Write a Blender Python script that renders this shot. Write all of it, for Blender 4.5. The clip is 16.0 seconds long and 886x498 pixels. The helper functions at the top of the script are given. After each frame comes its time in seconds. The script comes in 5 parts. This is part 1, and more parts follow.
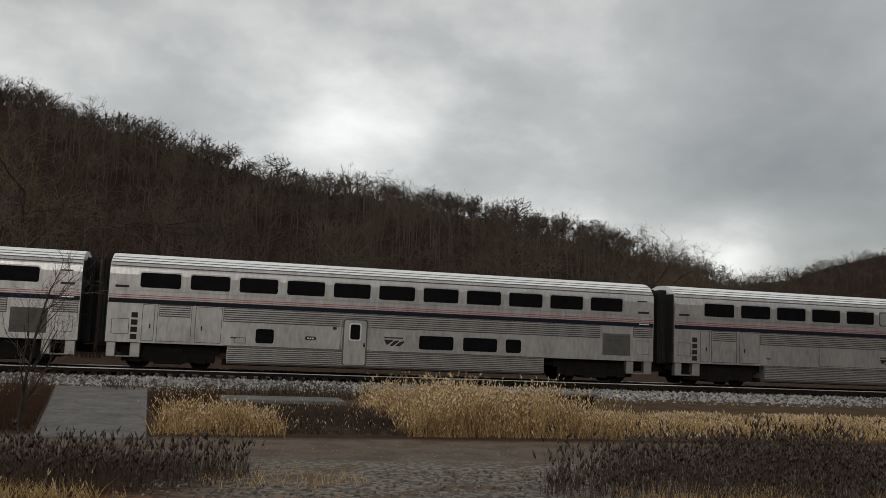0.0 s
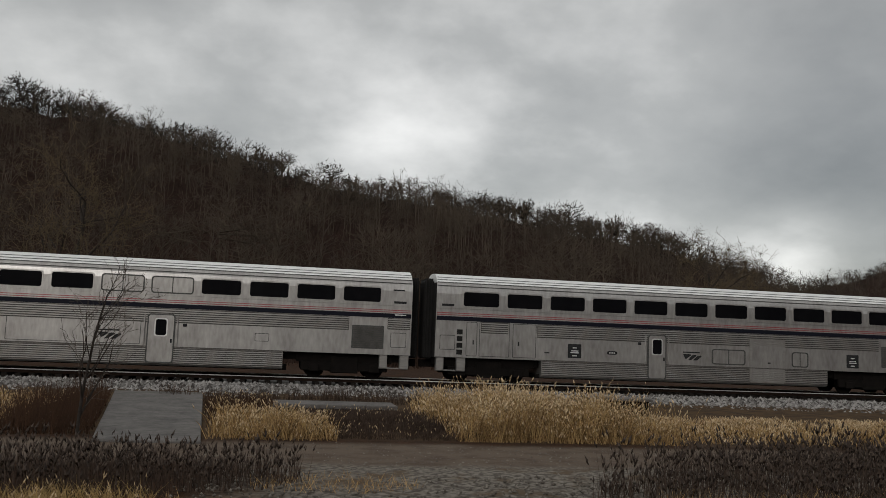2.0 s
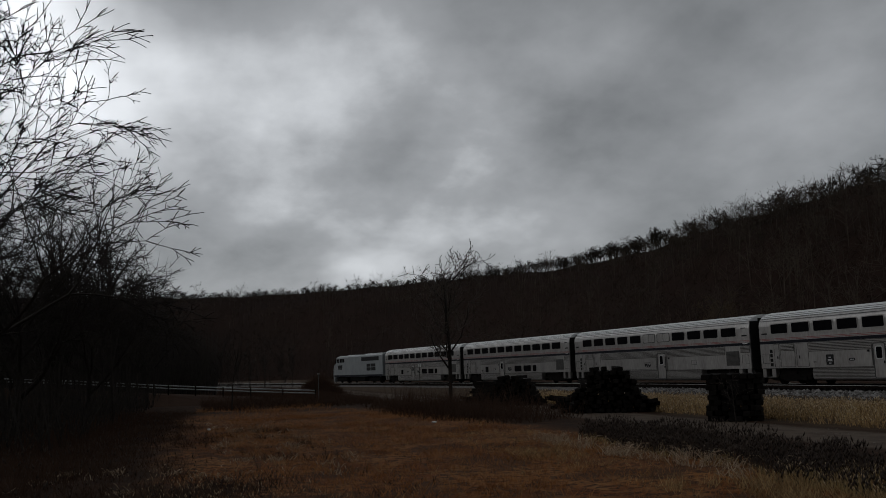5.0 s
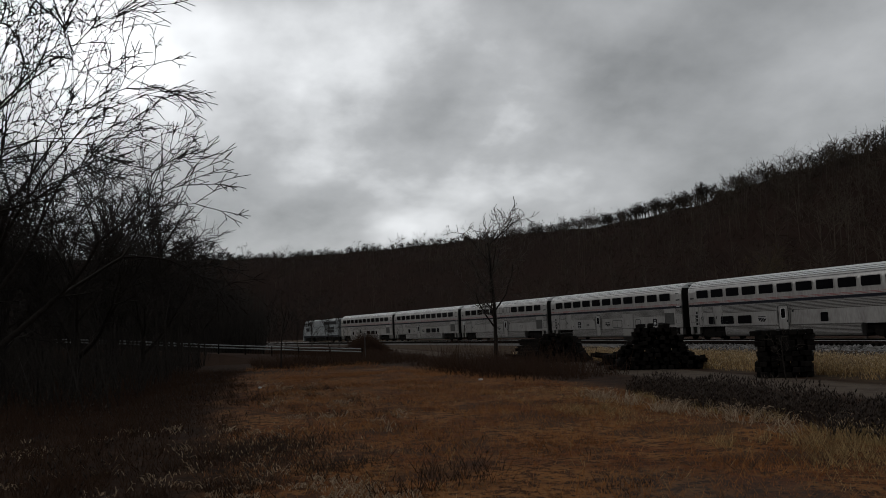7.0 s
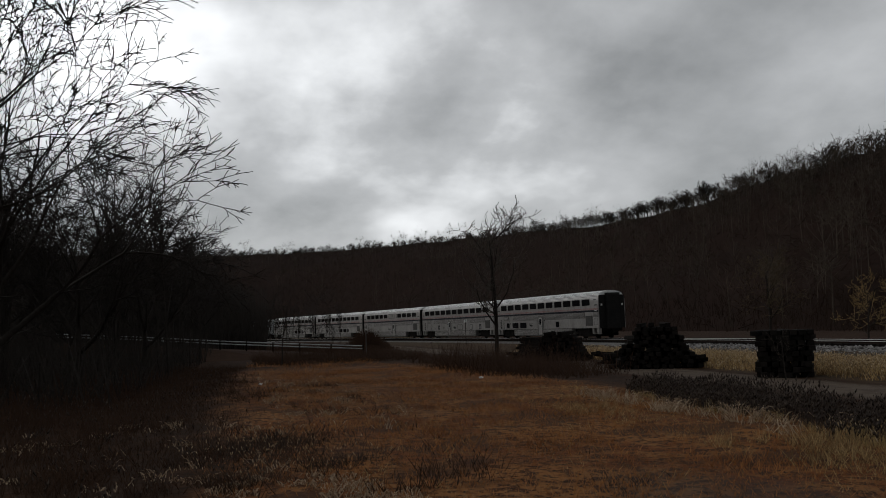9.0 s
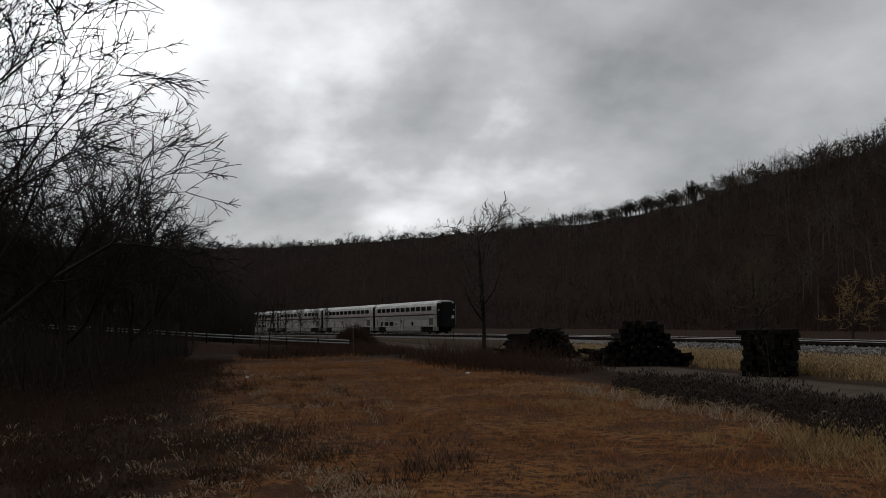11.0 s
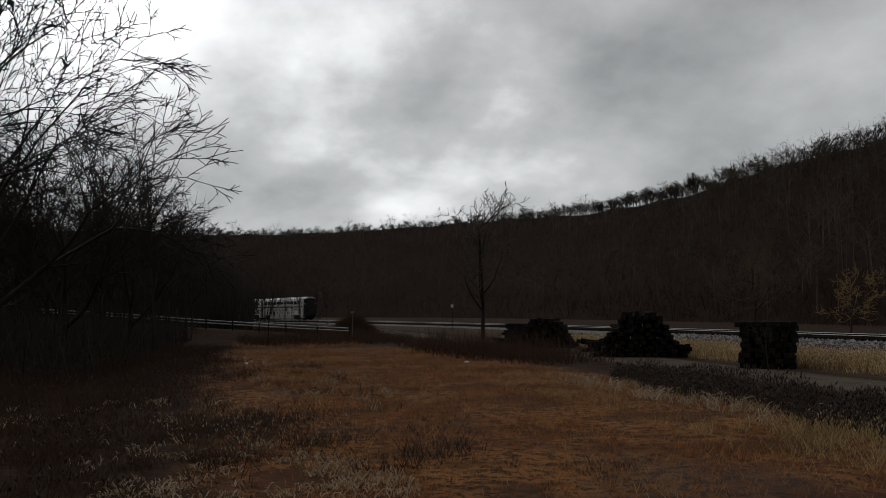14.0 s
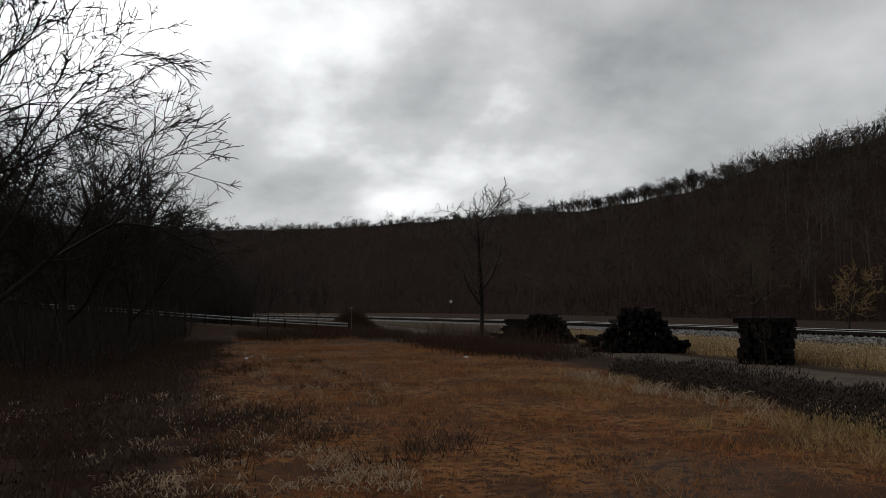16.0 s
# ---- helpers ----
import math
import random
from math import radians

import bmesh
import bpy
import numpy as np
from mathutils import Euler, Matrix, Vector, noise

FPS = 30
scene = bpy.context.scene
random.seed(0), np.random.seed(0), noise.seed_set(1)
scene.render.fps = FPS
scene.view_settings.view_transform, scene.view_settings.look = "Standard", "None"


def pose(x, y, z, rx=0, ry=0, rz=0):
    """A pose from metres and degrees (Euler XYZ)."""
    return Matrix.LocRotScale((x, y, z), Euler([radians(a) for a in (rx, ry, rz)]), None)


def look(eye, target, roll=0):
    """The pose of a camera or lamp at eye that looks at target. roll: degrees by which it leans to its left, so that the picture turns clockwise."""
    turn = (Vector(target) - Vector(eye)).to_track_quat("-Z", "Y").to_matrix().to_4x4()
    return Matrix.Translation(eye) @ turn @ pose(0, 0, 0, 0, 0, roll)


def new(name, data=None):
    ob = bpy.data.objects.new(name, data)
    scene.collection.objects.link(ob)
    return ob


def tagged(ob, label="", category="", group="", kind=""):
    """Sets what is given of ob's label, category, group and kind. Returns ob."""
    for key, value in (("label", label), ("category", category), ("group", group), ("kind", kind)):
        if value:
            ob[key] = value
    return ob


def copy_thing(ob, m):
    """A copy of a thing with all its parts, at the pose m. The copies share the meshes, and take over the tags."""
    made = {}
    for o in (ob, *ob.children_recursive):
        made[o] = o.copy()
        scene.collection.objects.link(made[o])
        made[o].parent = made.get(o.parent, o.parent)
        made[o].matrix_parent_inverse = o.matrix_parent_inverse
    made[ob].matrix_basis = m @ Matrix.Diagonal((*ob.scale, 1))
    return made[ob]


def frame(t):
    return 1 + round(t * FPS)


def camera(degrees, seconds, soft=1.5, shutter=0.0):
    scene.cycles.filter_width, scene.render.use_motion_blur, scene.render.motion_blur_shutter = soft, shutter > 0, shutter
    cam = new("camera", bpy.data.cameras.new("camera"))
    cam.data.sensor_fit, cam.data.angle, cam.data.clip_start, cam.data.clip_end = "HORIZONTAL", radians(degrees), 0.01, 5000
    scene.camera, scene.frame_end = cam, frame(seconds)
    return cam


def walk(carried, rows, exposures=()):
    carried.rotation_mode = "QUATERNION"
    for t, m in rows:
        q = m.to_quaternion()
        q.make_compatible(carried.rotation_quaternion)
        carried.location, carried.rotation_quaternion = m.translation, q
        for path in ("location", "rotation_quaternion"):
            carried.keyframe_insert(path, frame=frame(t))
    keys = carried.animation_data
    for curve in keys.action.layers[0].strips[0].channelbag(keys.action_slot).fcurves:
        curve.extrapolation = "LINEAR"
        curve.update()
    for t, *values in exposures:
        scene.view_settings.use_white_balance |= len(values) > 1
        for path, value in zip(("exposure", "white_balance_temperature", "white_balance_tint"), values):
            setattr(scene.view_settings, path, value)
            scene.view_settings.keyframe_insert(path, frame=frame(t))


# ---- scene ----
cam = camera(53.15, 16.0, soft=0.55)
# seconds, x, y, z, yaw, pitch, roll
ROWS = [
    (0.0, 0.26, 0.01, 2.17, -13.92, 5.86, -2.36),
    (0.5, 0.27, 0.02, 2.17, -13.63, 5.72, -2.31),
    (1.0, 0.28, 0.01, 2.17, -14.03, 5.91, -2.32),
    (1.5, 0.30, 0.03, 2.15, -14.30, 5.95, -2.34),
    (2.0, 0.33, 0.10, 2.16, -10.51, 6.05, -2.22),
    (2.5, 0.18, 0.21, 2.15, -3.26, 6.93, -1.63),
    (2.6, 0.19, 0.21, 2.15, 0.48, 6.66, -1.44),
    (2.9, 0.21, 0.22, 2.14, 11.48, 5.39, -0.87),
    (3.0, 0.21, 0.22, 2.14, 19.23, 5.66, -0.68),
    (3.2, 0.16, 0.22, 2.14, 32.28, 6.22, 0.45),
    (3.5, 0.08, 0.20, 2.15, 44.84, 5.42, 2.13),
    (4.0, -0.03, 0.02, 2.19, 57.31, 6.54, 3.38),
    (4.5, -0.11, -0.01, 2.21, 68.35, 8.58, 2.83),
    (5.0, -0.23, 0.04, 2.20, 74.07, 7.73, 1.85),
    (5.2, -0.23, 0.03, 2.20, 75.32, 6.98, 1.88),
    (7.3, -0.21, -0.05, 2.22, 76.89, 5.11, 2.27),
    (7.5, -0.21, -0.05, 2.22, 76.89, 5.11, 2.27),
    (8.0, -0.22, -0.03, 2.23, 77.03, 4.94, 2.11),
    (10.5, -0.08, -0.05, 2.22, 76.52, 5.00, 1.32),
    (11.0, -0.15, -0.04, 2.21, 76.18, 4.69, 1.17),
    (11.5, -0.09, -0.05, 2.21, 76.07, 4.45, 0.98),
    (12.0, -0.12, -0.05, 2.21, 76.01, 4.24, 0.88),
    (12.5, -0.12, -0.06, 2.21, 75.98, 4.09, 0.78),
    (13.0, -0.11, -0.05, 2.20, 75.97, 4.07, 0.72),
    (13.5, -0.10, -0.07, 2.20, 75.97, 4.00, 0.59),
    (14.0, -0.12, -0.06, 2.19, 76.12, 3.99, 0.50),
    (14.5, -0.10, -0.06, 2.19, 76.16, 3.91, 0.35),
    (15.0, -0.06, -0.07, 2.18, 76.24, 3.90, 0.27),
    (15.5, -0.07, -0.10, 2.17, 76.26, 3.89, 0.22),
    (16.0, -0.06, -0.13, 2.18, 76.01, 3.71, 0.41),
]
# seconds, stops, kelvin, tint
EXPOSURES = [(0.0, 0.05, 6600, 10), (2.0, -0.08, 6600, 10), (2.6, -0.12, 6600, 10), (3.0, 0.27, 6600, 10), (3.6, 0.10, 6550, 10), (4.1, -0.4, 6400, 10), (4.6, -1.1, 6250, 10), (5.0, -1.55, 6150, 10), (5.2, -1.55, 6150, 10), (7.3, -1.08, 6280, 10), (8.0, -1.06, 6280, 10), (10.5, -0.95, 6320, 10), (13.0, -0.95, 6340, 10), (15.0, -0.92, 6350, 10), (16.0, -0.74, 6350, 10)]
walk(cam, [(t, pose(x, y, z, 90 + pitch, roll, yaw)) for t, x, y, z, yaw, pitch, roll in ROWS], EXPOSURES)

# ---- world and sun ----
SUN_AZ, SUN_EL = 155.0, 24.0


def towards(az, el):
    a, e = radians(az), radians(el)
    return Vector((-math.sin(a) * math.cos(e), math.cos(a) * math.cos(e), math.sin(e)))


def make_world():
    w = bpy.data.worlds.new("overcast")
    scene.world = w
    w.use_nodes = True
    nt = w.node_tree
    nt.nodes.clear()
    N, L = nt.nodes.new, nt.links.new

    def val(x):
        n = N("ShaderNodeValue")
        n.outputs[0].default_value = x
        return n.outputs[0]

    def math_node(op, a, b=None, clamp=False):
        n = N("ShaderNodeMath")
        n.operation, n.use_clamp = op, clamp
        for k, v in enumerate((a, b)):
            if v is None:
                continue
            if isinstance(v, (int, float)):
                n.inputs[k].default_value = v
            else:
                L(v, n.inputs[k])
        return n.outputs[0]

    tc = N("ShaderNodeTexCoord")
    sep = N("ShaderNodeSeparateXYZ")
    L(tc.outputs["Generated"], sep.inputs[0])
    # a cloud layer seen in perspective: direction over height
    h = math_node("ADD", math_node("MAXIMUM", sep.outputs[2], 0.0), 0.42)
    cx, cy = math_node("DIVIDE", sep.outputs[0], h), math_node("DIVIDE", sep.outputs[1], h)
    comb = N("ShaderNodeCombineXYZ")
    L(cx, comb.inputs[0])
    L(cy, comb.inputs[1])
    big = N("ShaderNodeTexNoise")
    big.inputs["Scale"].default_value, big.inputs["Detail"].default_value, big.inputs["Roughness"].default_value, big.inputs["Distortion"].default_value = 1.9, 7.0, 0.52, 0.0
    L(comb.outputs[0], big.inputs["Vector"])
    total = math_node("MULTIPLY", math_node("SUBTRACT", big.outputs["Fac"], 0.5), 1.2)
    total = math_node("ADD", total, CLOUD_BASE)
    # thinner and thicker places of the cloud cover: azimuth, elevation, width, brightness
    for az, el, width, gain in CLOUDS:
        d = towards(az, el)
        dot = N("ShaderNodeVectorMath")
        dot.operation = "DOT_PRODUCT"
        L(tc.outputs["Generated"], dot.inputs[0])
        dot.inputs[1].default_value = d
        c = 1.0 / (1.0 - math.cos(radians(width)))
        e = math_node("EXPONENT", math_node("MULTIPLY", math_node("SUBTRACT", dot.outputs["Value"], 1.0), c))
        warp = math_node("ADD", math_node("MULTIPLY", big.outputs["Fac"], 1.6), 0.2)
        total = math_node("ADD", total, math_node("MULTIPLY", math_node("MULTIPLY", e, warp), gain))
    ramp = N("ShaderNodeValToRGB")
    ramp.color_ramp.elements[0].position, ramp.color_ramp.elements[0].color = 0.0, (0.10, 0.105, 0.108, 1)
    ramp.color_ramp.elements[1].position, ramp.color_ramp.elements[1].color = 1.0, (3.2, 3.2, 3.15, 1)
    for place, c in ((0.3125, (0.44, 0.445, 0.435, 1)), (0.56, (1.0, 1.0, 0.985, 1))):
        ramp.color_ramp.elements.new(place).color = c
    total = math_node("MULTIPLY", total, 0.625)
    L(total, ramp.inputs[0])
    sky = N("ShaderNodeTexSky")
    sky.sky_type, sky.sun_disc = "NISHITA", False
    sky.sun_elevation, sky.sun_rotation = radians(SUN_EL), radians(-SUN_AZ)
    mix = N("ShaderNodeMix")
    mix.data_type = "RGBA"
    mix.blend_type = "ADD"
    mix.inputs[0].default_value = 0.012
    L(ramp.outputs[0], mix.inputs[6])
    L(sky.outputs[0], mix.inputs[7])
    bg = N("ShaderNodeBackground")
    L(mix.outputs[2], bg.inputs[0])
    bg.inputs[1].default_value = SKY_STRENGTH
    out = N("ShaderNodeOutputWorld")
    L(bg.outputs[0], out.inputs[0])


SKY_STRENGTH, CLOUD_BASE = 1.0, 0.50
CLOUDS = [
    (-34, 12, 10, -0.30), (-32, 5.2, 3.2, 0.42), (-10, 14, 9, 0.13), (-20, 24, 12, 0.05), (10, 20, 10, 0.06),
    (40, 18, 14, 0.04), (45, 17, 8, 0.16), (66, 11, 6, 0.08), 
    (98, 16, 7.5, 0.74), (107, 24, 9, 0.9), (80, 11, 11, 0.50), (62, 21, 7, 0.05), (52, 14, 6, 0.02), (79, 20, 4, 0.10), (70, 14, 6, 0.16), (68, 19, 7, 0.20),
]
make_world()
sun = new("sun", bpy.data.lights.new("sun", "SUN"))
sun.data.energy, sun.data.angle, sun.data.color = 0.85, radians(30), (1.0, 0.98, 0.95)
sun.matrix_world = look(towards(SUN_AZ, SUN_EL) * 500, (0, 0, 0))


# ---- materials ----
def material(name, color, other=None, rough=0.8, metal=0.0, scale=3.0, fine=40.0, bump=0.2, amount=0.5, per_piece=0.0, island=0.0, stretch=(1, 1, 1), spec=0.5):
    """Two colours mixed by a coarse and a fine noise, with relief from the fine one."""
    m = bpy.data.materials.new(name)
    m.use_nodes = True
    nt = m.node_tree
    N, L = nt.nodes.new, nt.links.new
    b = nt.nodes["Principled BSDF"]
    b.inputs["Roughness"].default_value, b.inputs["Metallic"].default_value = rough, metal
    b.inputs["Specular IOR Level"].default_value = spec
    other = other or tuple(c * 0.6 for c in color)
    tc, mp = N("ShaderNodeTexCoord"), N("ShaderNodeMapping")
    L(tc.outputs["Object"], mp.inputs[0])
    mp.inputs["Scale"].default_value = stretch
    n1, n2 = N("ShaderNodeTexNoise"), N("ShaderNodeTexNoise")
    for n, s in ((n1, scale), (n2, fine)):
        L(mp.outputs[0], n.inputs["Vector"])
        n.inputs["Scale"].default_value, n.inputs["Detail"].default_value = s, 5.0
    add = N("ShaderNodeMath")
    add.operation = "ADD"
    L(n1.outputs["Fac"], add.inputs[0])
    L(n2.outputs["Fac"], add.inputs[1])
    last = add.outputs[0]
    for want, node, socket in ((per_piece, "ShaderNodeObjectInfo", "Random"), (island, "ShaderNodeNewGeometry", "Random Per Island")):
        if want:
            o = N(node)
            k = N("ShaderNodeMath")
            k.operation = "MULTIPLY_ADD"
            L(o.outputs[socket], k.inputs[0])
            k.inputs[1].default_value = want
            k2 = N("ShaderNodeMath")
            k2.operation = "ADD"
            k.inputs[2].default_value = -want / 2
            L(k.outputs[0], k2.inputs[0])
            L(last, k2.inputs[1])
            last = k2.outputs[0]
    mr = N("ShaderNodeMapRange")
    L(last, mr.inputs[0])
    mr.inputs[1].default_value, mr.inputs[2].default_value = 1.0 - amount * 0.5, 1.0 + amount * 0.5
    mix = N("ShaderNodeMix")
    mix.data_type = "RGBA"
    L(mr.outputs[0], mix.inputs[0])
    mix.inputs[6].default_value, mix.inputs[7].default_value = (*color, 1), (*other, 1)
    L(mix.outputs[2], b.inputs["Base Color"])
    if bump:
        bp = N("ShaderNodeBump")
        bp.inputs["Strength"].default_value, bp.inputs["Distance"].default_value = bump, 0.02
        L(n2.outputs["Fac"], bp.inputs["Height"])
        L(bp.outputs[0], b.inputs["Normal"])
    return m


M = {
    "steel": material("brushed stainless steel", (0.52, 0.505, 0.49), (0.25, 0.235, 0.225), 0.36, 0.8, 0.75, 6, 0.06, 1.0, stretch=(1.3, 1, 0.4)),
    # Roof steel paled in colour, for the sky's light falling from above.
    "roof": material("sky-brightened steel roof", (0.84, 0.85, 0.84), (0.70, 0.70, 0.69), 0.45, 0.15, 0.5, 6, 0.03, 0.9, stretch=(0.3, 1, 2)),
    "flute": material("fluted stainless steel", (0.50, 0.485, 0.47), (0.30, 0.285, 0.27), 0.33, 0.85, 0.5, 7, 0.03, 0.9, stretch=(0.3, 1, 2)),
    # Groove tone painted dark for shade between ribs; ledge and louvres share it.
    "groove": material("shade-dark grooves", (0.07, 0.065, 0.06), (0.12, 0.112, 0.105), 0.6, 0.3, 2, 20, 0.0, spec=0.2),
    "trim": material("bright steel trim", (0.72, 0.72, 0.71), (0.6, 0.6, 0.6), 0.38, 0.7, 1, 10, 0.02),
    "glass": material("dark tinted glass", (0.004, 0.004, 0.005), (0.007, 0.007, 0.008), 0.2, 0.0, 0.6, 2, 0.0, spec=0.03),
    "blue": material("dark blue stripe", (0.004, 0.0045, 0.010), (0.006, 0.007, 0.014), 0.6, 0.0, 1, 9, 0.0, spec=0.15),
    "red": material("faded red stripe", (0.27, 0.035, 0.04), (0.32, 0.07, 0.07), 0.6, 0.0, 1, 9, 0.0, spec=0.2),
    "dark": material("grimy black underframe", (0.006, 0.0055, 0.005), (0.012, 0.010, 0.009), 0.95, 0.0, 3, 30, 0.2, spec=0.06),
    "rubber": material("black rubber diaphragm", (0.012, 0.012, 0.012), (0.02, 0.019, 0.018), 0.85, 0.0, 3, 30, 0.1, spec=0.15),
    "mark": material("dark grey lettering", (0.018, 0.018, 0.02), (0.03, 0.03, 0.03), 0.7, 0.0, 4, 30, 0.0, spec=0.1),
    "seam": material("panel seam", (0.06, 0.06, 0.058), (0.10, 0.10, 0.095), 0.7, 0.2, 4, 30, 0.0, spec=0.2),
    "loco": material("pale grey engine paint", (0.29, 0.31, 0.315), (0.21, 0.225, 0.23), 0.45, 0.1, 1, 12, 0.03),
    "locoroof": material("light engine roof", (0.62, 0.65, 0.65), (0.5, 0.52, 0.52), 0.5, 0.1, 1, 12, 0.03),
    "rail": material("worn rail steel", (0.74, 0.72, 0.70), (0.62, 0.60, 0.57), 0.6, 0.15, 1, 30, 0.0),
    "railside": material("rusty rail web", (0.016, 0.011, 0.009), (0.025, 0.016, 0.012), 0.95, 0.0, 2, 30, 0.1, spec=0.05),
    "tie": material("creosoted timber", (0.009, 0.008, 0.007), (0.02, 0.017, 0.015), 0.9, 0.0, 2, 20, 0.4, per_piece=0.5, spec=0.04),
    "ballast": material("grey limestone ballast", (0.34, 0.325, 0.31), (0.06, 0.054, 0.05), 0.95, 0.0, 3, 9, 0.8, 0.9, island=1.1, spec=0.1),
    "concrete": material("weathered concrete", (0.165, 0.152, 0.142), (0.048, 0.044, 0.041), 0.9, 0.0, 1.1, 7, 0.35, 0.75),
    "bark": material("dark bark", (0.022, 0.018, 0.015), (0.042, 0.035, 0.03), 0.95, 0.0, 1.5, 12, 0.4, spec=0.15),
    "twig": material("grey brown twigs", (0.055, 0.043, 0.035), (0.09, 0.07, 0.055), 0.95, 0.0, 0.6, 4, 0.0, island=0.6),
    # Woodland tone lowered to carry the slope's self-shade in its colour.
    "wood_far": material("shade-dark bare woodland", (0.017, 0.0115, 0.0085), (0.028, 0.0175, 0.0125), 0.95, 0.0, 0.02, 0.2, 0.0, 0.7, island=0.2, spec=0.03),
    "wood_slope": material("bare slope trees", (0.034, 0.026, 0.0195), (0.102, 0.080, 0.060), 0.95, 0.0, 0.035, 0.12, 0.0, 0.6, island=0.12, spec=0.08),
    "wood_ridge": material("bare ridge trees", (0.024, 0.019, 0.015), (0.044, 0.037, 0.029), 0.95, 0.0, 0.03, 0.3, 0.0, 0.7, island=0.35, spec=0.1),
    "golden": material("golden dry grass", (0.50, 0.335, 0.15), (0.16, 0.092, 0.040), 0.9, 0.0, 0.5, 2.5, 0.0, 0.7, island=0.9, spec=0.2),
    "plume": material("pale seed heads", (0.68, 0.53, 0.34), (0.34, 0.23, 0.125), 0.95, 0.0, 0.5, 4, 0.0, 0.8, island=0.6, spec=0.1),
    "weed": material("dark dead weeds", (0.030, 0.022, 0.018), (0.080, 0.054, 0.040), 0.95, 0.0, 0.6, 4, 0.0, 0.9, island=0.7, spec=0.1),
    "fluff": material("grey weed heads", (0.092, 0.069, 0.056), (0.035, 0.027, 0.023), 0.95, 0.0, 0.6, 4, 0.0, 0.9, island=0.9, spec=0.1),
    "olive": material("olive and straw grass", (0.26, 0.18, 0.072), (0.43, 0.29, 0.125), 0.9, 0.0, 0.5, 3, 0.0, 0.9, island=0.8, spec=0.2),
    "curl": material("pale curled dead leaves", (0.60, 0.47, 0.33), (0.25, 0.15, 0.085), 0.9, 0.0, 0.8, 5, 0.0, 0.9, island=0.9, spec=0.2),
    "field": material("short rusty grass", (0.44, 0.195, 0.066), (0.17, 0.060, 0.020), 0.9, 0.0, 0.33, 1.3, 0.0, 0.6, island=0.35, spec=0.15),
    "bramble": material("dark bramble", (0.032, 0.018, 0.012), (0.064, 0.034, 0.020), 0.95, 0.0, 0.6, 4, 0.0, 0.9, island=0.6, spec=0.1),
    "pale_twig": material("olive brown twigs", (0.090, 0.066, 0.040), (0.132, 0.099, 0.060), 0.95, 0.0, 0.6, 4, 0.0, island=0.6, spec=0.1),
    "leaf": material("withered brown leaves", (0.204, 0.126, 0.072), (0.108, 0.063, 0.039), 0.9, 0.0, 0.4, 3, 0.0, 0.8, island=0.6, spec=0.2),
    "galv": material("galvanised steel", (0.55, 0.56, 0.56), (0.42, 0.42, 0.42), 0.6, 0.2, 2, 20, 0.02),
    "white": material("white paint", (0.75, 0.75, 0.73), (0.6, 0.6, 0.58), 0.6, 0.0, 2, 20, 0.0),
    "stone": material("roadside stones", (0.20, 0.18, 0.155), (0.09, 0.078, 0.066), 0.95, 0.0, 3, 9, 0.5, 0.7, island=0.8, spec=0.1),
}


